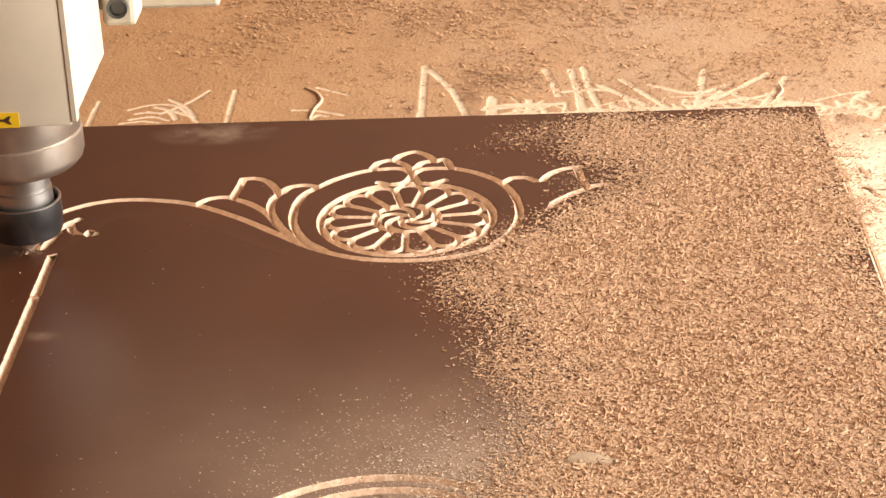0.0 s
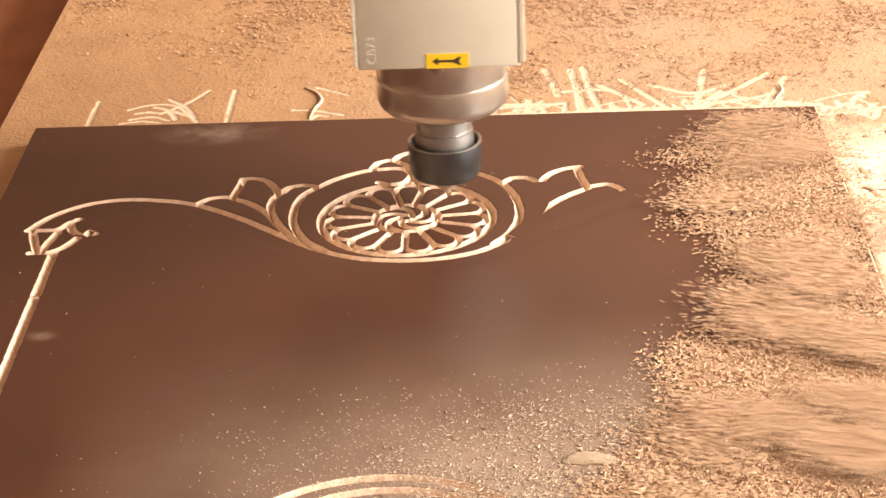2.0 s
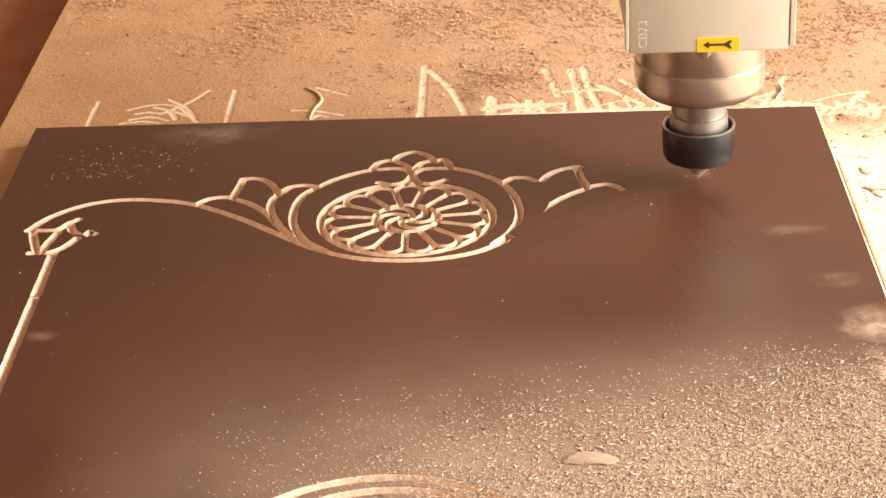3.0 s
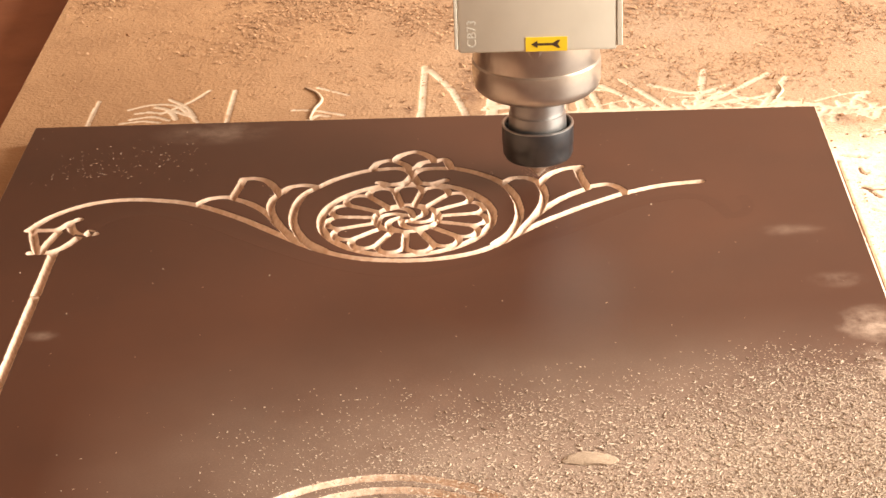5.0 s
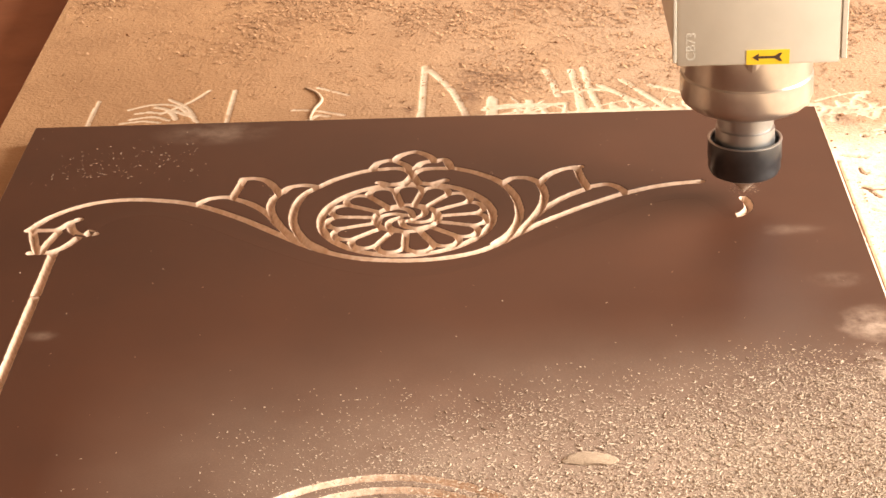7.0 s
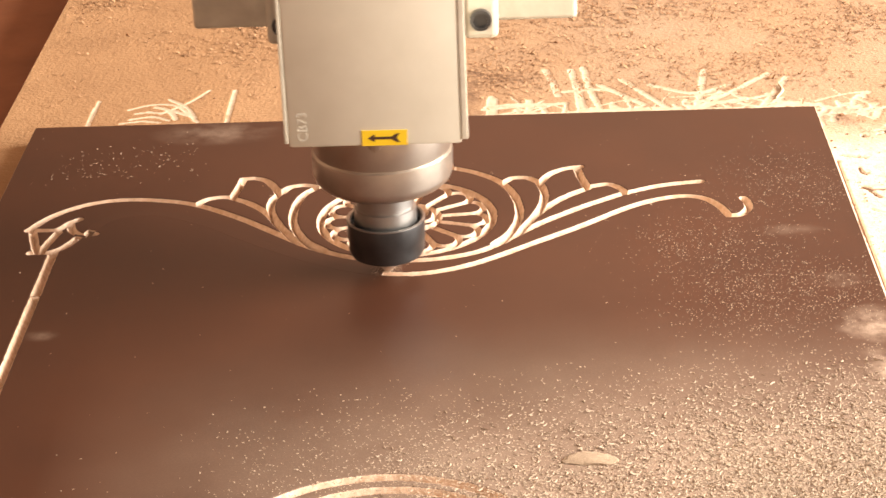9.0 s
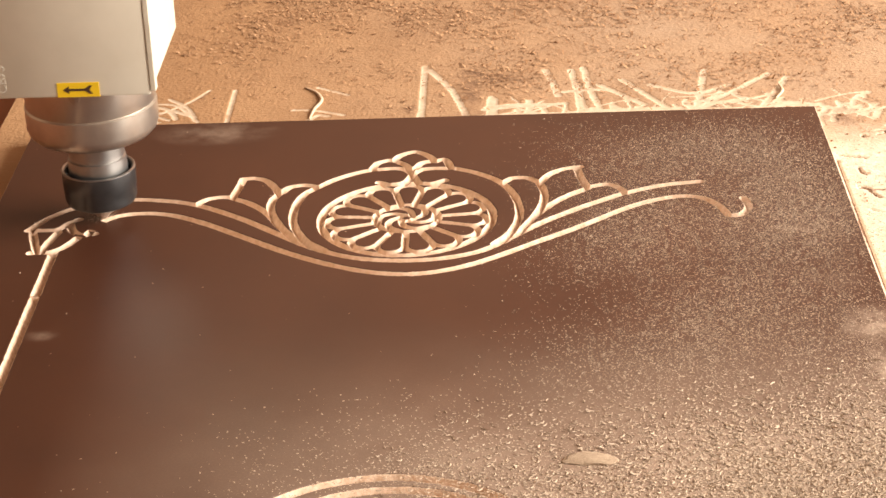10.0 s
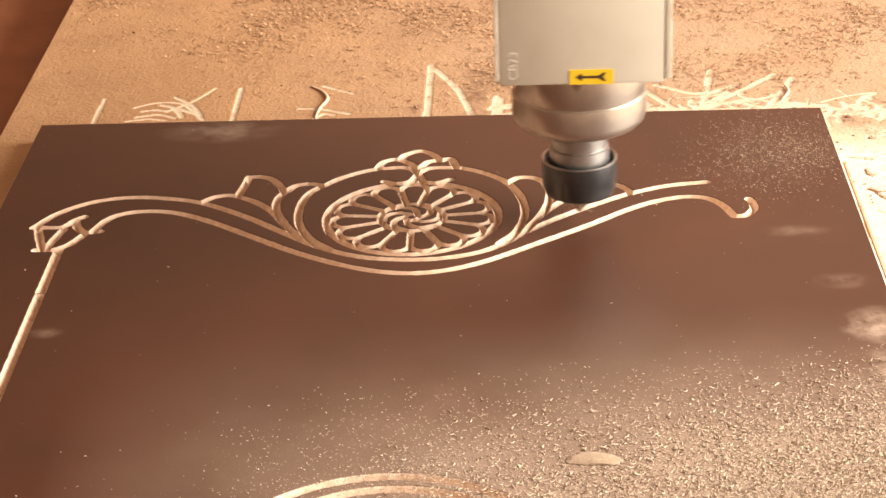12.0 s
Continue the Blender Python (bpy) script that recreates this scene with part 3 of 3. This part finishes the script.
collar = sharpen(part("upper_flange", lathe([(0.0345, 0.1), (0.0368, 0.098), (0.0372, 0.0775), (0.0366, 0.0765)], 72), MAT["flange"], spindle, "dusty cast bearing flange"))
for a in (-140, -92, 35, 160):
    c = bmesh.new()
    bmesh.ops.create_cone(c, cap_ends=True, segments=24, radius1=0.0072, radius2=0.0098, depth=0.0140, matrix=Matrix.Translation((0, -0.0290, 0.0910)))
    bmesh.ops.rotate(c, verts=c.verts, cent=(0, 0, 0), matrix=Matrix.Rotation(radians(a + 90), 3, "Z"))
    part("bolt_recess", c, MAT["flange"], collar)
sharpen(part("lower_flange", lathe([(0.0362, 0.0772), (0.0378, 0.0758), (0.0378, 0.0640), (0.0366, 0.0605), (0.0335, 0.0575), (0.0285, 0.0552), (0.0230, 0.0545)], 72), MAT["flange"], spindle))
sharpen(part("shaft", lathe([(0.0162, 0.0560), (0.0162, 0.0440), (0.0156, 0.0434), (0.0156, 0.0424), (0.0168, 0.0418), (0.0172, 0.0345), (0.0172, 0.0300)], 64), MAT["steel"], spindle, "turned steel spindle nose"))
nut = sharpen(part("collet_nut", lathe([(0.0160, 0.0295), (0.0186, 0.0298), (0.0194, 0.0340), (0.0206, 0.0350), (0.0213, 0.0342), (0.0213, 0.0232), (0.0209, 0.0226), (0.0209, 0.0172),
                                        (0.0196, 0.0142), (0.0150, 0.0118), (0.0090, 0.0112)], 72), MAT["black"], spindle, "black steel collet nut"))
# thin brighter ring along the nut's upper edge
sharpen(part("rim_ring", lathe([(0.0199, 0.0349), (0.0207, 0.0353), (0.02145, 0.0350), (0.02145, 0.0344), (0.0206, 0.0341)], 72, True), MAT["steel"], nut, "thin bright steel rim of the nut"))
sharpen(part("collet", lathe([(0.0088, 0.0125), (0.0084, 0.0098), (0.0060, 0.0090)], 40), MAT["steel"], spindle))
sharpen(part("cutter", lathe([(0.0115, 0.0120), (0.0098, 0.0092), (0.0052, 0.0060), (0.0022, 0.0026), (0.0003, 0.0)], 32), MAT["dusty"], spindle, "pointed cutter caked in pale dust"))
for side in (-1, 1):
    x0, x1 = sorted((side * 0.0447, side * 0.0640))
    ear = part("clamp_ear", block((x0, 0.058, 0.1145), (x1, 0.086, 0.27), 0.003), MAT["bracket"], spindle, "worn white clamp lug")
    c = lathe([(0.0056, 0.0), (0.0060, 0.0012), (0.0060, 0.0050), (0.0042, 0.0052), (0.0038, 0.0030)], 24)
    bmesh.ops.rotate(c, verts=c.verts, cent=(0, 0, 0), matrix=Matrix.Rotation(radians(90), 3, "X"))
    bmesh.ops.translate(c, verts=c.verts, vec=(side * 0.0545, 0.0582, 0.1270))
    part("bolt", c, MAT["black"], ear, "dark socket-head bolt")
part("carriage_plate", block((-0.1085, 0.0865, 0.1150), (0.1085, 0.104, 0.33), 0.002), MAT["bracket"], spindle, "white painted carriage plate")


def spray(rng, n):
    r, a = np.abs(rng.normal(0, 0.0045, n)) + 0.001, rng.uniform(0, 2 * np.pi, n)
    return np.c_[r * np.cos(a), r * np.sin(a), 0.0026 + np.abs(rng.normal(0, 0.0015, n)) * np.exp(-r / 0.006)]


tagged(part("dust_spray", bmesh.new(), MAT["chip"], spindle), kind="stuff").data = chips_mesh("dust_spray", 420, spray, 0.0006, MAT["film"], 11)

# ---- shavings and crumbs on the table ----
def shaving(points, radius):
    line = spline(np.array(points) / 1000, 0.0015)
    bm, rings = bmesh.new(), []
    for i, p in enumerate(line):
        t = line[min(i + 1, len(line) - 1)] - line[max(i - 1, 0)]
        n = Vector((-t[1], t[0], 0)).normalized()
        r = radius * (0.55 + 0.45 * math.sin(math.pi * (i + 0.5) / len(line)))
        z = -0.0121 + r * 0.8
        rings.append([bm.verts.new((p[0] + n.x * r * math.cos(a), p[1] + n.y * r * math.cos(a), z + r * 0.8 * math.sin(a))) for a in (k * math.pi / 4 for k in range(8))])
    for a, b in zip(rings, rings[1:]):
        for k in range(8):
            bm.faces.new((a[k], a[(k + 1) % 8], b[(k + 1) % 8], b[k]))
    bm.faces.new(rings[0][::-1])
    bm.faces.new(rings[-1])
    bmesh.ops.recalc_face_normals(bm, faces=bm.faces)
    return tagged(link("wood_shaving", bm, MAT["shaving"], None, "", True), "pale curled wood shaving lying on the dusty table", "wood shaving")


shaving([(-76.7, 243.8), (-68.6, 233.6), (-64.1, 218.7), (-68.0, 202.5), (-70.1, 185.6)], 0.0013)
shaving([(244.2, 226.0), (244.8, 212.4), (238.7, 199.5)], 0.0012)


def crumb(x, y, size, seed):
    g = np.random.default_rng(seed)
    bm = bmesh.new()
    bmesh.ops.create_icosphere(bm, subdivisions=2, radius=size)
    for v in bm.verts:
        v.co *= 1 + 0.35 * noise.noise(v.co * (1.6 / size) + Vector((seed, 0, 0)))
        v.co.z *= 0.6
    ob = link("sawdust_lump", bm, MAT["lump"])
    ob.matrix_basis = pose(x / 1000, y / 1000, -0.0122 + size * 0.5, 0, 0, float(g.uniform(0, 360)))
    return tagged(ob, "brown lump of pressed sawdust lying on the table", "sawdust lump", "sawdust lumps")


crumb(97.6, 320.4, 0.0016, 0)
crumb(78.7, 285.1, 0.0010, 1)
crumb(-134.8, 391.8, 0.0012, 2)
crumb(-4.0, 201.8, 0.0012, 3)
crumb(-35.3, 348.5, 0.0009, 4)
crumb(277.9, 167.5, 0.0017, 5)
crumb(265.2, 125.5, 0.0010, 6)
crumb(265.7, 114.4, 0.0009, 7)
crumb(276.7, 135.9, 0.0009, 8)
crumb(-68.2, 346.4, 0.0009, 9)
crumb(-137.8, 229.5, 0.0008, 10)
crumb(-250.6, 384.3, 0.0009, 11)
crumb(-212.9, 290.9, 0.0007, 12)
crumb(-97.6, 247.6, 0.0009, 13)
crumb(-163.7, 331.8, 0.0008, 14)


# a flat cake of packed dust that stays where it is on the panel
bm = bmesh.new()
bmesh.ops.create_icosphere(bm, subdivisions=4, radius=1.0)
for v in bm.verts:
    d = v.co.copy()
    k = 1 + 0.28 * noise.noise(d * 1.3 + Vector((4.0, 0, 0))) + 0.06 * noise.noise(d * 7)
    v.co = Vector((d.x * k * 0.0125, d.y * k * 0.0060 - 0.002 * d.x * d.x, max(d.z, -0.2) * 0.0014 * (1 + 0.25 * noise.noise(d * 9))))
cake = link("dust_cake", bm, MAT["cake"], None, "", True)
cake.matrix_basis = pose(0.0945, -0.2745, 0.0003, 0, 0, -7)
tagged(cake, "pale flat cake of packed sawdust on the panel", "sawdust cake")


# ---- loose sawdust ----
def crumbs(g, n):
    x, y = g.uniform(-0.27, 0.39, n), 0.158 + 0.3 * g.beta(1.6, 1.0, n)
    drift = np.array([noise.noise((a * 14, b * 14, 0.3)) + 0.5 * noise.noise((a * 45, b * 45, 2.0)) for a, b in zip(x, y)])
    keep = g.uniform(0, 1, n) < np.clip(0.36 + drift * 0.9, 0.05, 1) * np.clip((x + 0.27) * 5 + (y - 0.36) * 6, 0.08, 1)
    keep &= g.uniform(0, 1, n) < np.where(x > 0.02, np.clip((y - 0.195) * 22, 0.18, 1), 1)
    return np.c_[x, y, np.full(n, -0.0119)][keep]


grit = new("table_sawdust", chips_mesh("table_sawdust", 46000, crumbs, 0.0021, MAT["grit"], 3, 0.65))
tagged(grit, "brown crumbs of old sawdust on the table", "sawdust", kind="stuff")
grit = new("table_sawdust", chips_mesh("table_sawdust", 700, lambda g, n: np.c_[g.uniform(0.262, 0.38, n), g.uniform(-0.2, 0.2, n), np.full(n, -0.0118)], 0.0016, MAT["grit"], 4))
tagged(grit, "brown crumbs of old sawdust on the table", "sawdust", kind="stuff")


def front_film(g, n):
    x, y = g.uniform(-0.235, 0.25, n), g.uniform(-0.42, -0.14, n)
    keep = g.uniform(0, 1, n) < np.clip((-0.178 + 0.12 * (x - 0.05) - y) * 8, 0, 1) ** 1.5 * np.clip(0.32 + 3.2 * x, 0.01, 1)
    return np.c_[x, y, np.full(n, 0.00002)][keep]


def front_chips(g, n):
    x, y = g.uniform(-0.22, 0.252, n), g.uniform(-0.42, -0.17, n)
    keep = g.uniform(0, 1, n) < np.clip((-0.205 + 0.16 * (x - 0.05) - y) * 10, 0, 1) ** 1.4 * np.clip(0.06 + 4.2 * x, 0.0, 1)
    return np.c_[x, y, np.full(n, 0.0001)][keep]


settled = new("settled_sawdust", chips_mesh("settled_sawdust", 150000, front_film, 0.00085, MAT["film"], 8))
tagged(settled, "thin film of fresh sawdust settled on the panel", "sawdust", kind="stuff")
settled = new("settled_chips", curls_mesh("settled_chips", 72000, front_chips, 0.0021, MAT["film"], 18))
tagged(settled, "thin film of fresh sawdust settled on the panel", "sawdust", kind="stuff")


def few(g, n):
    return np.c_[g.uniform(-0.24, 0.25, n), g.uniform(-0.3, 0.15, n), np.full(n, 0.00002)]


tagged(new("stray_chips", chips_mesh("stray_chips", 150, few, 0.0009, MAT["film"], 9)), "a few stray wood chips on the panel", "sawdust", kind="stuff")

CLUMP = 0.0234


def streak_spots(g, n):
    """A drift drawn out along x by the air blast."""
    return np.c_[g.normal(0, 0.0155, n), g.normal(0, 0.0090, n), np.full(n, 0.0001) + g.uniform(0, 0.0005, n)]


def round_spots(g, n):
    return np.c_[g.normal(0, 0.014, n), g.normal(0, 0.014, n), np.full(n, 0.0001) + g.uniform(0, 0.0003, n)]


def wide_spots(g, n):
    return np.c_[g.normal(0, 0.026, n), g.normal(0, 0.026, n), np.full(n, 0.0001)]


def drift_mesh(mat, spots, fine, fine_size, coarse, coarse_size, seed):
    g = np.random.default_rng(seed)
    return dust_mesh("sawdust_clump", mat, flakes(spots(g, fine), fine_size, g, 0.10), curls(spots(g, coarse), coarse_size, g))


DENSE = [drift_mesh(MAT["chip"], streak_spots, 1200, 0.0018, 140, 0.0036, 20 + k) for k in range(5)]
MEDIUM = [drift_mesh(MAT["chip"], streak_spots, 700, 0.0016, 72, 0.0029, 40 + k) for k in range(5)]
THIN = [drift_mesh(MAT["chip"], streak_spots, 330, 0.0009, 36, 0.0024, 50 + k) for k in range(5)]
FINE = [drift_mesh(MAT["film"], round_spots, 420, 0.0008, 85, 0.0018, 60 + k) for k in range(4)]
SPARSE = [drift_mesh(MAT["film"], wide_spots, 900, 0.0006, 150, 0.0011, 30 + k) for k in range(4)]
CLUMPS = []
rng = np.random.default_rng(14)


def edge_of_dust(y):
    """Where the drift begins on the panel, at the depth y."""
    return float(np.interp(y, (-0.42, -0.28, -0.20, -0.12, -0.07, -0.03, 0.0, 0.03, 0.06, 0.12, 0.15), (0.05, 0.06, 0.06, 0.045, 0.025, 0.055, 0.10, 0.130, 0.135, 0.080, 0.09)))


for iy in range(33):
    for ix in range(18):
        x = -0.10 + ix * CLUMP * 0.88 + rng.normal(0, 0.006)
        y = 0.146 - iy * 0.0168 + rng.normal(0, 0.004)
        reach = x - edge_of_dust(y) - 0.010 + float(rng.normal(0, 0.011))
        if reach < -0.020 or x > 0.245 or y > 0.143:
            continue
        thin = y > 0.085 or reach < 0.030 or (y > 0.045 and reach < 0.06)
        ob = new("sawdust_clump", (THIN if reach < 0.006 else MEDIUM if thin else DENSE)[int(rng.integers(5))])
        tagged(ob, "clump of pale curled sawdust lying on the panel", "sawdust", "sawdust drift", "stuff")
        away = math.degrees(math.atan2(y - 0.04, x + 0.10)) + float(rng.normal(0, 9)) + (180 if rng.uniform() < 0.5 else 0)
        ob.matrix_basis = pose(x, y, 0, 0, 0, away)
        leave = 1.27 + (x - 0.085) / 0.175 + max(0.0, -0.10 - y) * 2.2 + float(rng.normal(0, 0.09))
        CLUMPS.append((ob, x, y, max(1.08, min(leave, 2.13 + float(rng.normal(0, 0.08))))))
for k in range(90):
    x, y = float(rng.uniform(-0.02, 0.24)), float(rng.uniform(-0.40, -0.16))
    if y > -0.205 + 0.25 * (x - 0.10) or rng.uniform() > 0.05 + 3.6 * x:
        continue
    ob = new("sawdust_clump", FINE[k % 4])
    tagged(ob, "thin clump of fine sawdust left on the panel", "sawdust", "sawdust drift", "stuff")
    ob.matrix_basis = pose(x, y, 0, 0, 0, float(rng.uniform(0, 360)))
    CLUMPS.append((ob, x, y, None if y < -0.27 else 7.4 + float(rng.uniform(0, 1.0))))
SPRINKLES = []
for k in range(72):
    x, y = 0.238 - 0.14 * float(rng.uniform()) ** 1.5, float(rng.uniform(-0.20, 0.125))
    ob = new("sawdust_sprinkle", SPARSE[k % 4])
    tagged(ob, "loose sprinkle of pale sawdust blown over the panel", "sawdust", "blown sawdust", "stuff")
    SPRINKLES.append((ob, x, y, float(rng.uniform(0, 360))))

# light specks thrown over the far corner and blown off again
SPECKS = []
for k in range(9):
    x, y = float(rng.uniform(-0.215, -0.145)), float(rng.uniform(0.062, 0.105))
    ob = new("sawdust_sprinkle", curls_mesh("sawdust_sprinkle", 16, round_spots, 0.0012, MAT["film"], 70 + k))
    tagged(ob, "few pale specks of sawdust near the panel's corner", "sawdust", "blown sawdust", "stuff")
    SPECKS.append((ob, x, y, float(rng.uniform(0, 360))))

# ---- what moves ----
# seconds and the cutter's point in millimetres
HEAD_ROWS = [
    (0.00, -213.6, -30.0, -2.5), (0.10, -212.4, -30.2, -2.5), (0.20, -208.6, -29.8, -2.5), (0.30, -202.8, -28.7, -2.5), (0.40, -196.3, -18.8, -2.5),
    (0.50, -192.7, -8.5, -2.5), (0.60, -194.6, -3.4, -2.5), (0.70, -196.5, 3.4, -2.5), (0.80, -197.7, 10.3, -2.5), (0.90, -193.1, 0.0, 2.0),
    (1.00, -181.6, -3.5, 4.0), (1.10, -165.6, -2.2, 4.0), (1.20, -144.5, 0.3, 4.0), (1.50, -80.9, 8.8, 4.0), (2.00, 24.0, 22.9, 4.0),
    (2.40, 108.5, 36.3, 4.0), (2.50, 129.1, 39.1, 4.0), (2.60, 149.6, 41.9, 4.0), (2.70, 166.0, 41.4, 4.0), (2.80, 172.2, 40.9, 4.0),
    (3.00, 173.2, 41.7, 2.0), (3.10, 173.4, 49.5, -2.5), (3.20, 171.5, 46.0, -2.5), (3.50, 154.5, 38.4, -2.5), (3.75, 129.7, 27.6, -2.5),
    (4.00, 103.0, 9.9, -2.5), (4.20, 76.2, -12.7, -2.5), (4.35, 62.0, -27.1, -2.5), (4.50, 69.7, -11.5, -2.5), (4.65, 77.7, 10.0, -2.5),
    (4.80, 79.2, 49.2, -2.5), (4.90, 78.7, 56.5, -2.5), (5.00, 78.7, 50.6, 2.0), (5.10, 80.4, 45.0, 4.0), (5.20, 86.3, 41.8, 4.0),
    (5.30, 99.5, 36.2, 4.0), (5.40, 116.1, 28.5, 4.0), (5.50, 135.8, 19.8, 4.0), (5.60, 155.3, 11.2, 4.0), (5.70, 169.2, 4.1, 4.0),
    (5.80, 178.4, -0.1, 4.0), (6.00, 186.8, -0.6, 2.0), (6.10, 187.2, -3.0, 0.0), (6.20, 187.7, -1.6, -2.5), (6.30, 192.9, -1.1, -2.5),
    (6.40, 197.6, 2.7, -2.5), (6.50, 200.6, 10.1, -2.5), (6.60, 199.8, 18.8, -2.5), (6.70, 199.7, 25.8, -2.5), (6.80, 199.4, 19.1, 2.0),
    (6.90, 198.5, 14.6, 4.0), (7.00, 197.3, 14.7, 4.0), (7.10, 192.2, 4.8, 4.0), (7.20, 188.4, 2.7, 2.0), (7.35, 185.0, -7.2, -2.5),
    (7.50, 180.3, 7.3, -2.5), (7.70, 166.3, 19.5, -2.5), (7.90, 146.2, 16.8, -2.5), (8.10, 122.3, 1.5, -2.5), (8.30, 95.3, -20.8, -2.5),
    (8.50, 67.6, -42.4, -2.5), (8.70, 40.0, -62.6, -2.5), (8.80, 30.8, -62.3, -2.5), (8.90, 12.1, -67.0, -2.5), (9.00, -6.9, -68.6, -2.5),
    (9.10, -24.2, -63.6, -2.5), (9.20, -41.6, -54.7, -2.5), (9.30, -58.9, -43.4, -2.5), (9.40, -75.9, -31.8, -2.5), (9.50, -93.1, -19.3, -2.5),
    (9.60, -113.7, -6.3, -2.5), (9.70, -132.9, 5.2, -2.5), (9.80, -151.1, 13.4, -2.5), (9.90, -167.0, 15.5, -2.5), (10.00, -177.6, 12.1, -2.5),
    (10.10, -184.6, 4.2, -2.5), (10.20, -187.9, -3.1, -2.5), (10.30, -187.7, -11.0, 0.0), (10.40, -187.0, -13.8, 4.0), (10.50, -187.8, -8.0, 4.0),
    (10.60, -186.4, -7.3, 4.0), (10.70, -174.8, -7.4, 4.0), (10.80, -158.2, -7.8, 4.0), (11.00, -114.6, -8.7, 4.0), (11.50, -8.4, -8.8, 4.0),
    (11.80, 54.9, -6.2, 4.0), (11.90, 75.7, -7.1, 4.0), (12.00, 97.9, -7.2, 4.0),
]


def passes(x, y):
    """When the lowered cutter comes nearest to (x, y)."""
    best, when = 1e9, 0.0
    for (t0, x0, y0, z0), (t1, x1, y1, z1) in zip(HEAD_ROWS, HEAD_ROWS[1:]):
        if max(z0, z1) > 1:
            continue
        for k in range(8):
            s = k / 8
            d = (x0 + (x1 - x0) * s - x * 1000) ** 2 + (y0 + (y1 - y0) * s - y * 1000) ** 2
            if d < best:
                best, when = d, t0 + (t1 - t0) * s
    return when


def motions():
    walk(spindle, [(t, pose(x / 1000, y / 1000, z / 1000)) for t, x, y, z in HEAD_ROWS])
    for ob, mid in SLIVERS:
        t = max(passes(*mid), 0.07)
        up, down = pose(mid[0], mid[1], 0), pose(mid[0], mid[1], -0.0105)
        walk(ob, [(0, up), (t - 0.034, up), (t + 0.034, down), (12.0, down)])
    g = np.random.default_rng(6)
    for ob, x, y, leave in CLUMPS:
        if leave is None:
            continue
        a = ob.matrix_basis.to_euler().z * 180 / math.pi
        x2, y2 = 0.46 + float(g.uniform(0, 0.1)), y - 0.03 - float(g.uniform(0, 0.08))
        fly = 0.30 + float(g.uniform(0, 0.12))
        xm, ym = x + (0.300 - x) * 0.55, y + (y2 - y) * 0.4
        walk(ob, [(0, pose(x, y, 0, 0, 0, a)), (leave, pose(x, y, 0, 0, 0, a)), (leave + fly * 0.5, pose(xm, ym, 0.006, 0, 0, a + 20)),
                  (leave + fly, pose(x2, y2, -0.0119, 0, 0, a + 50)), (12.0, pose(x2, y2, -0.0119, 0, 0, a + 50))])
    for ob, x, y, a in SPECKS:
        off, on = pose(x - 0.20, y + 0.02, -0.0619, 0, 0, a), pose(x, y, 0, 0, 0, a + 30)
        come, go = 1.9 + float(g.uniform(0, 0.3)), 8.9 + float(g.uniform(0, 0.5))
        walk(ob, [(0, off), (come, off), (come + 0.3, on), (go, on), (go + 0.3, off), (12.0, off)])
    for ob, x, y, a in SPRINKLES:
        x2, y2 = 0.45 + float(g.uniform(0, 0.1)), y + float(g.uniform(-0.05, 0.05))
        come, go = 8.55 + float(g.uniform(0, 1.2)) + max(0.0, 0.20 - x) * 5, 11.15 + (x - 0.11) * 3.5 + float(g.uniform(0, 0.15))
        rows = [(0, pose(x2, y2, -0.0119, 0, 0, a)), (come, pose(x2, y2, -0.0119, 0, 0, a)), (come + 0.25, pose(x, y, 0, 0, 0, a + 30))]
        if y < 0.06 or x < 0.20:
            rows += [(go, pose(x, y, 0, 0, 0, a + 30)), (go + 0.35, pose(x2, y2, -0.0119, 0, 0, a + 60))]
            rows += [(12.2, pose(x2, y2, -0.0119, 0, 0, a + 60))]
        else:
            rows += [(12.0, pose(x, y, 0, 0, 0, a + 30))]
        walk(ob, rows)


motions()
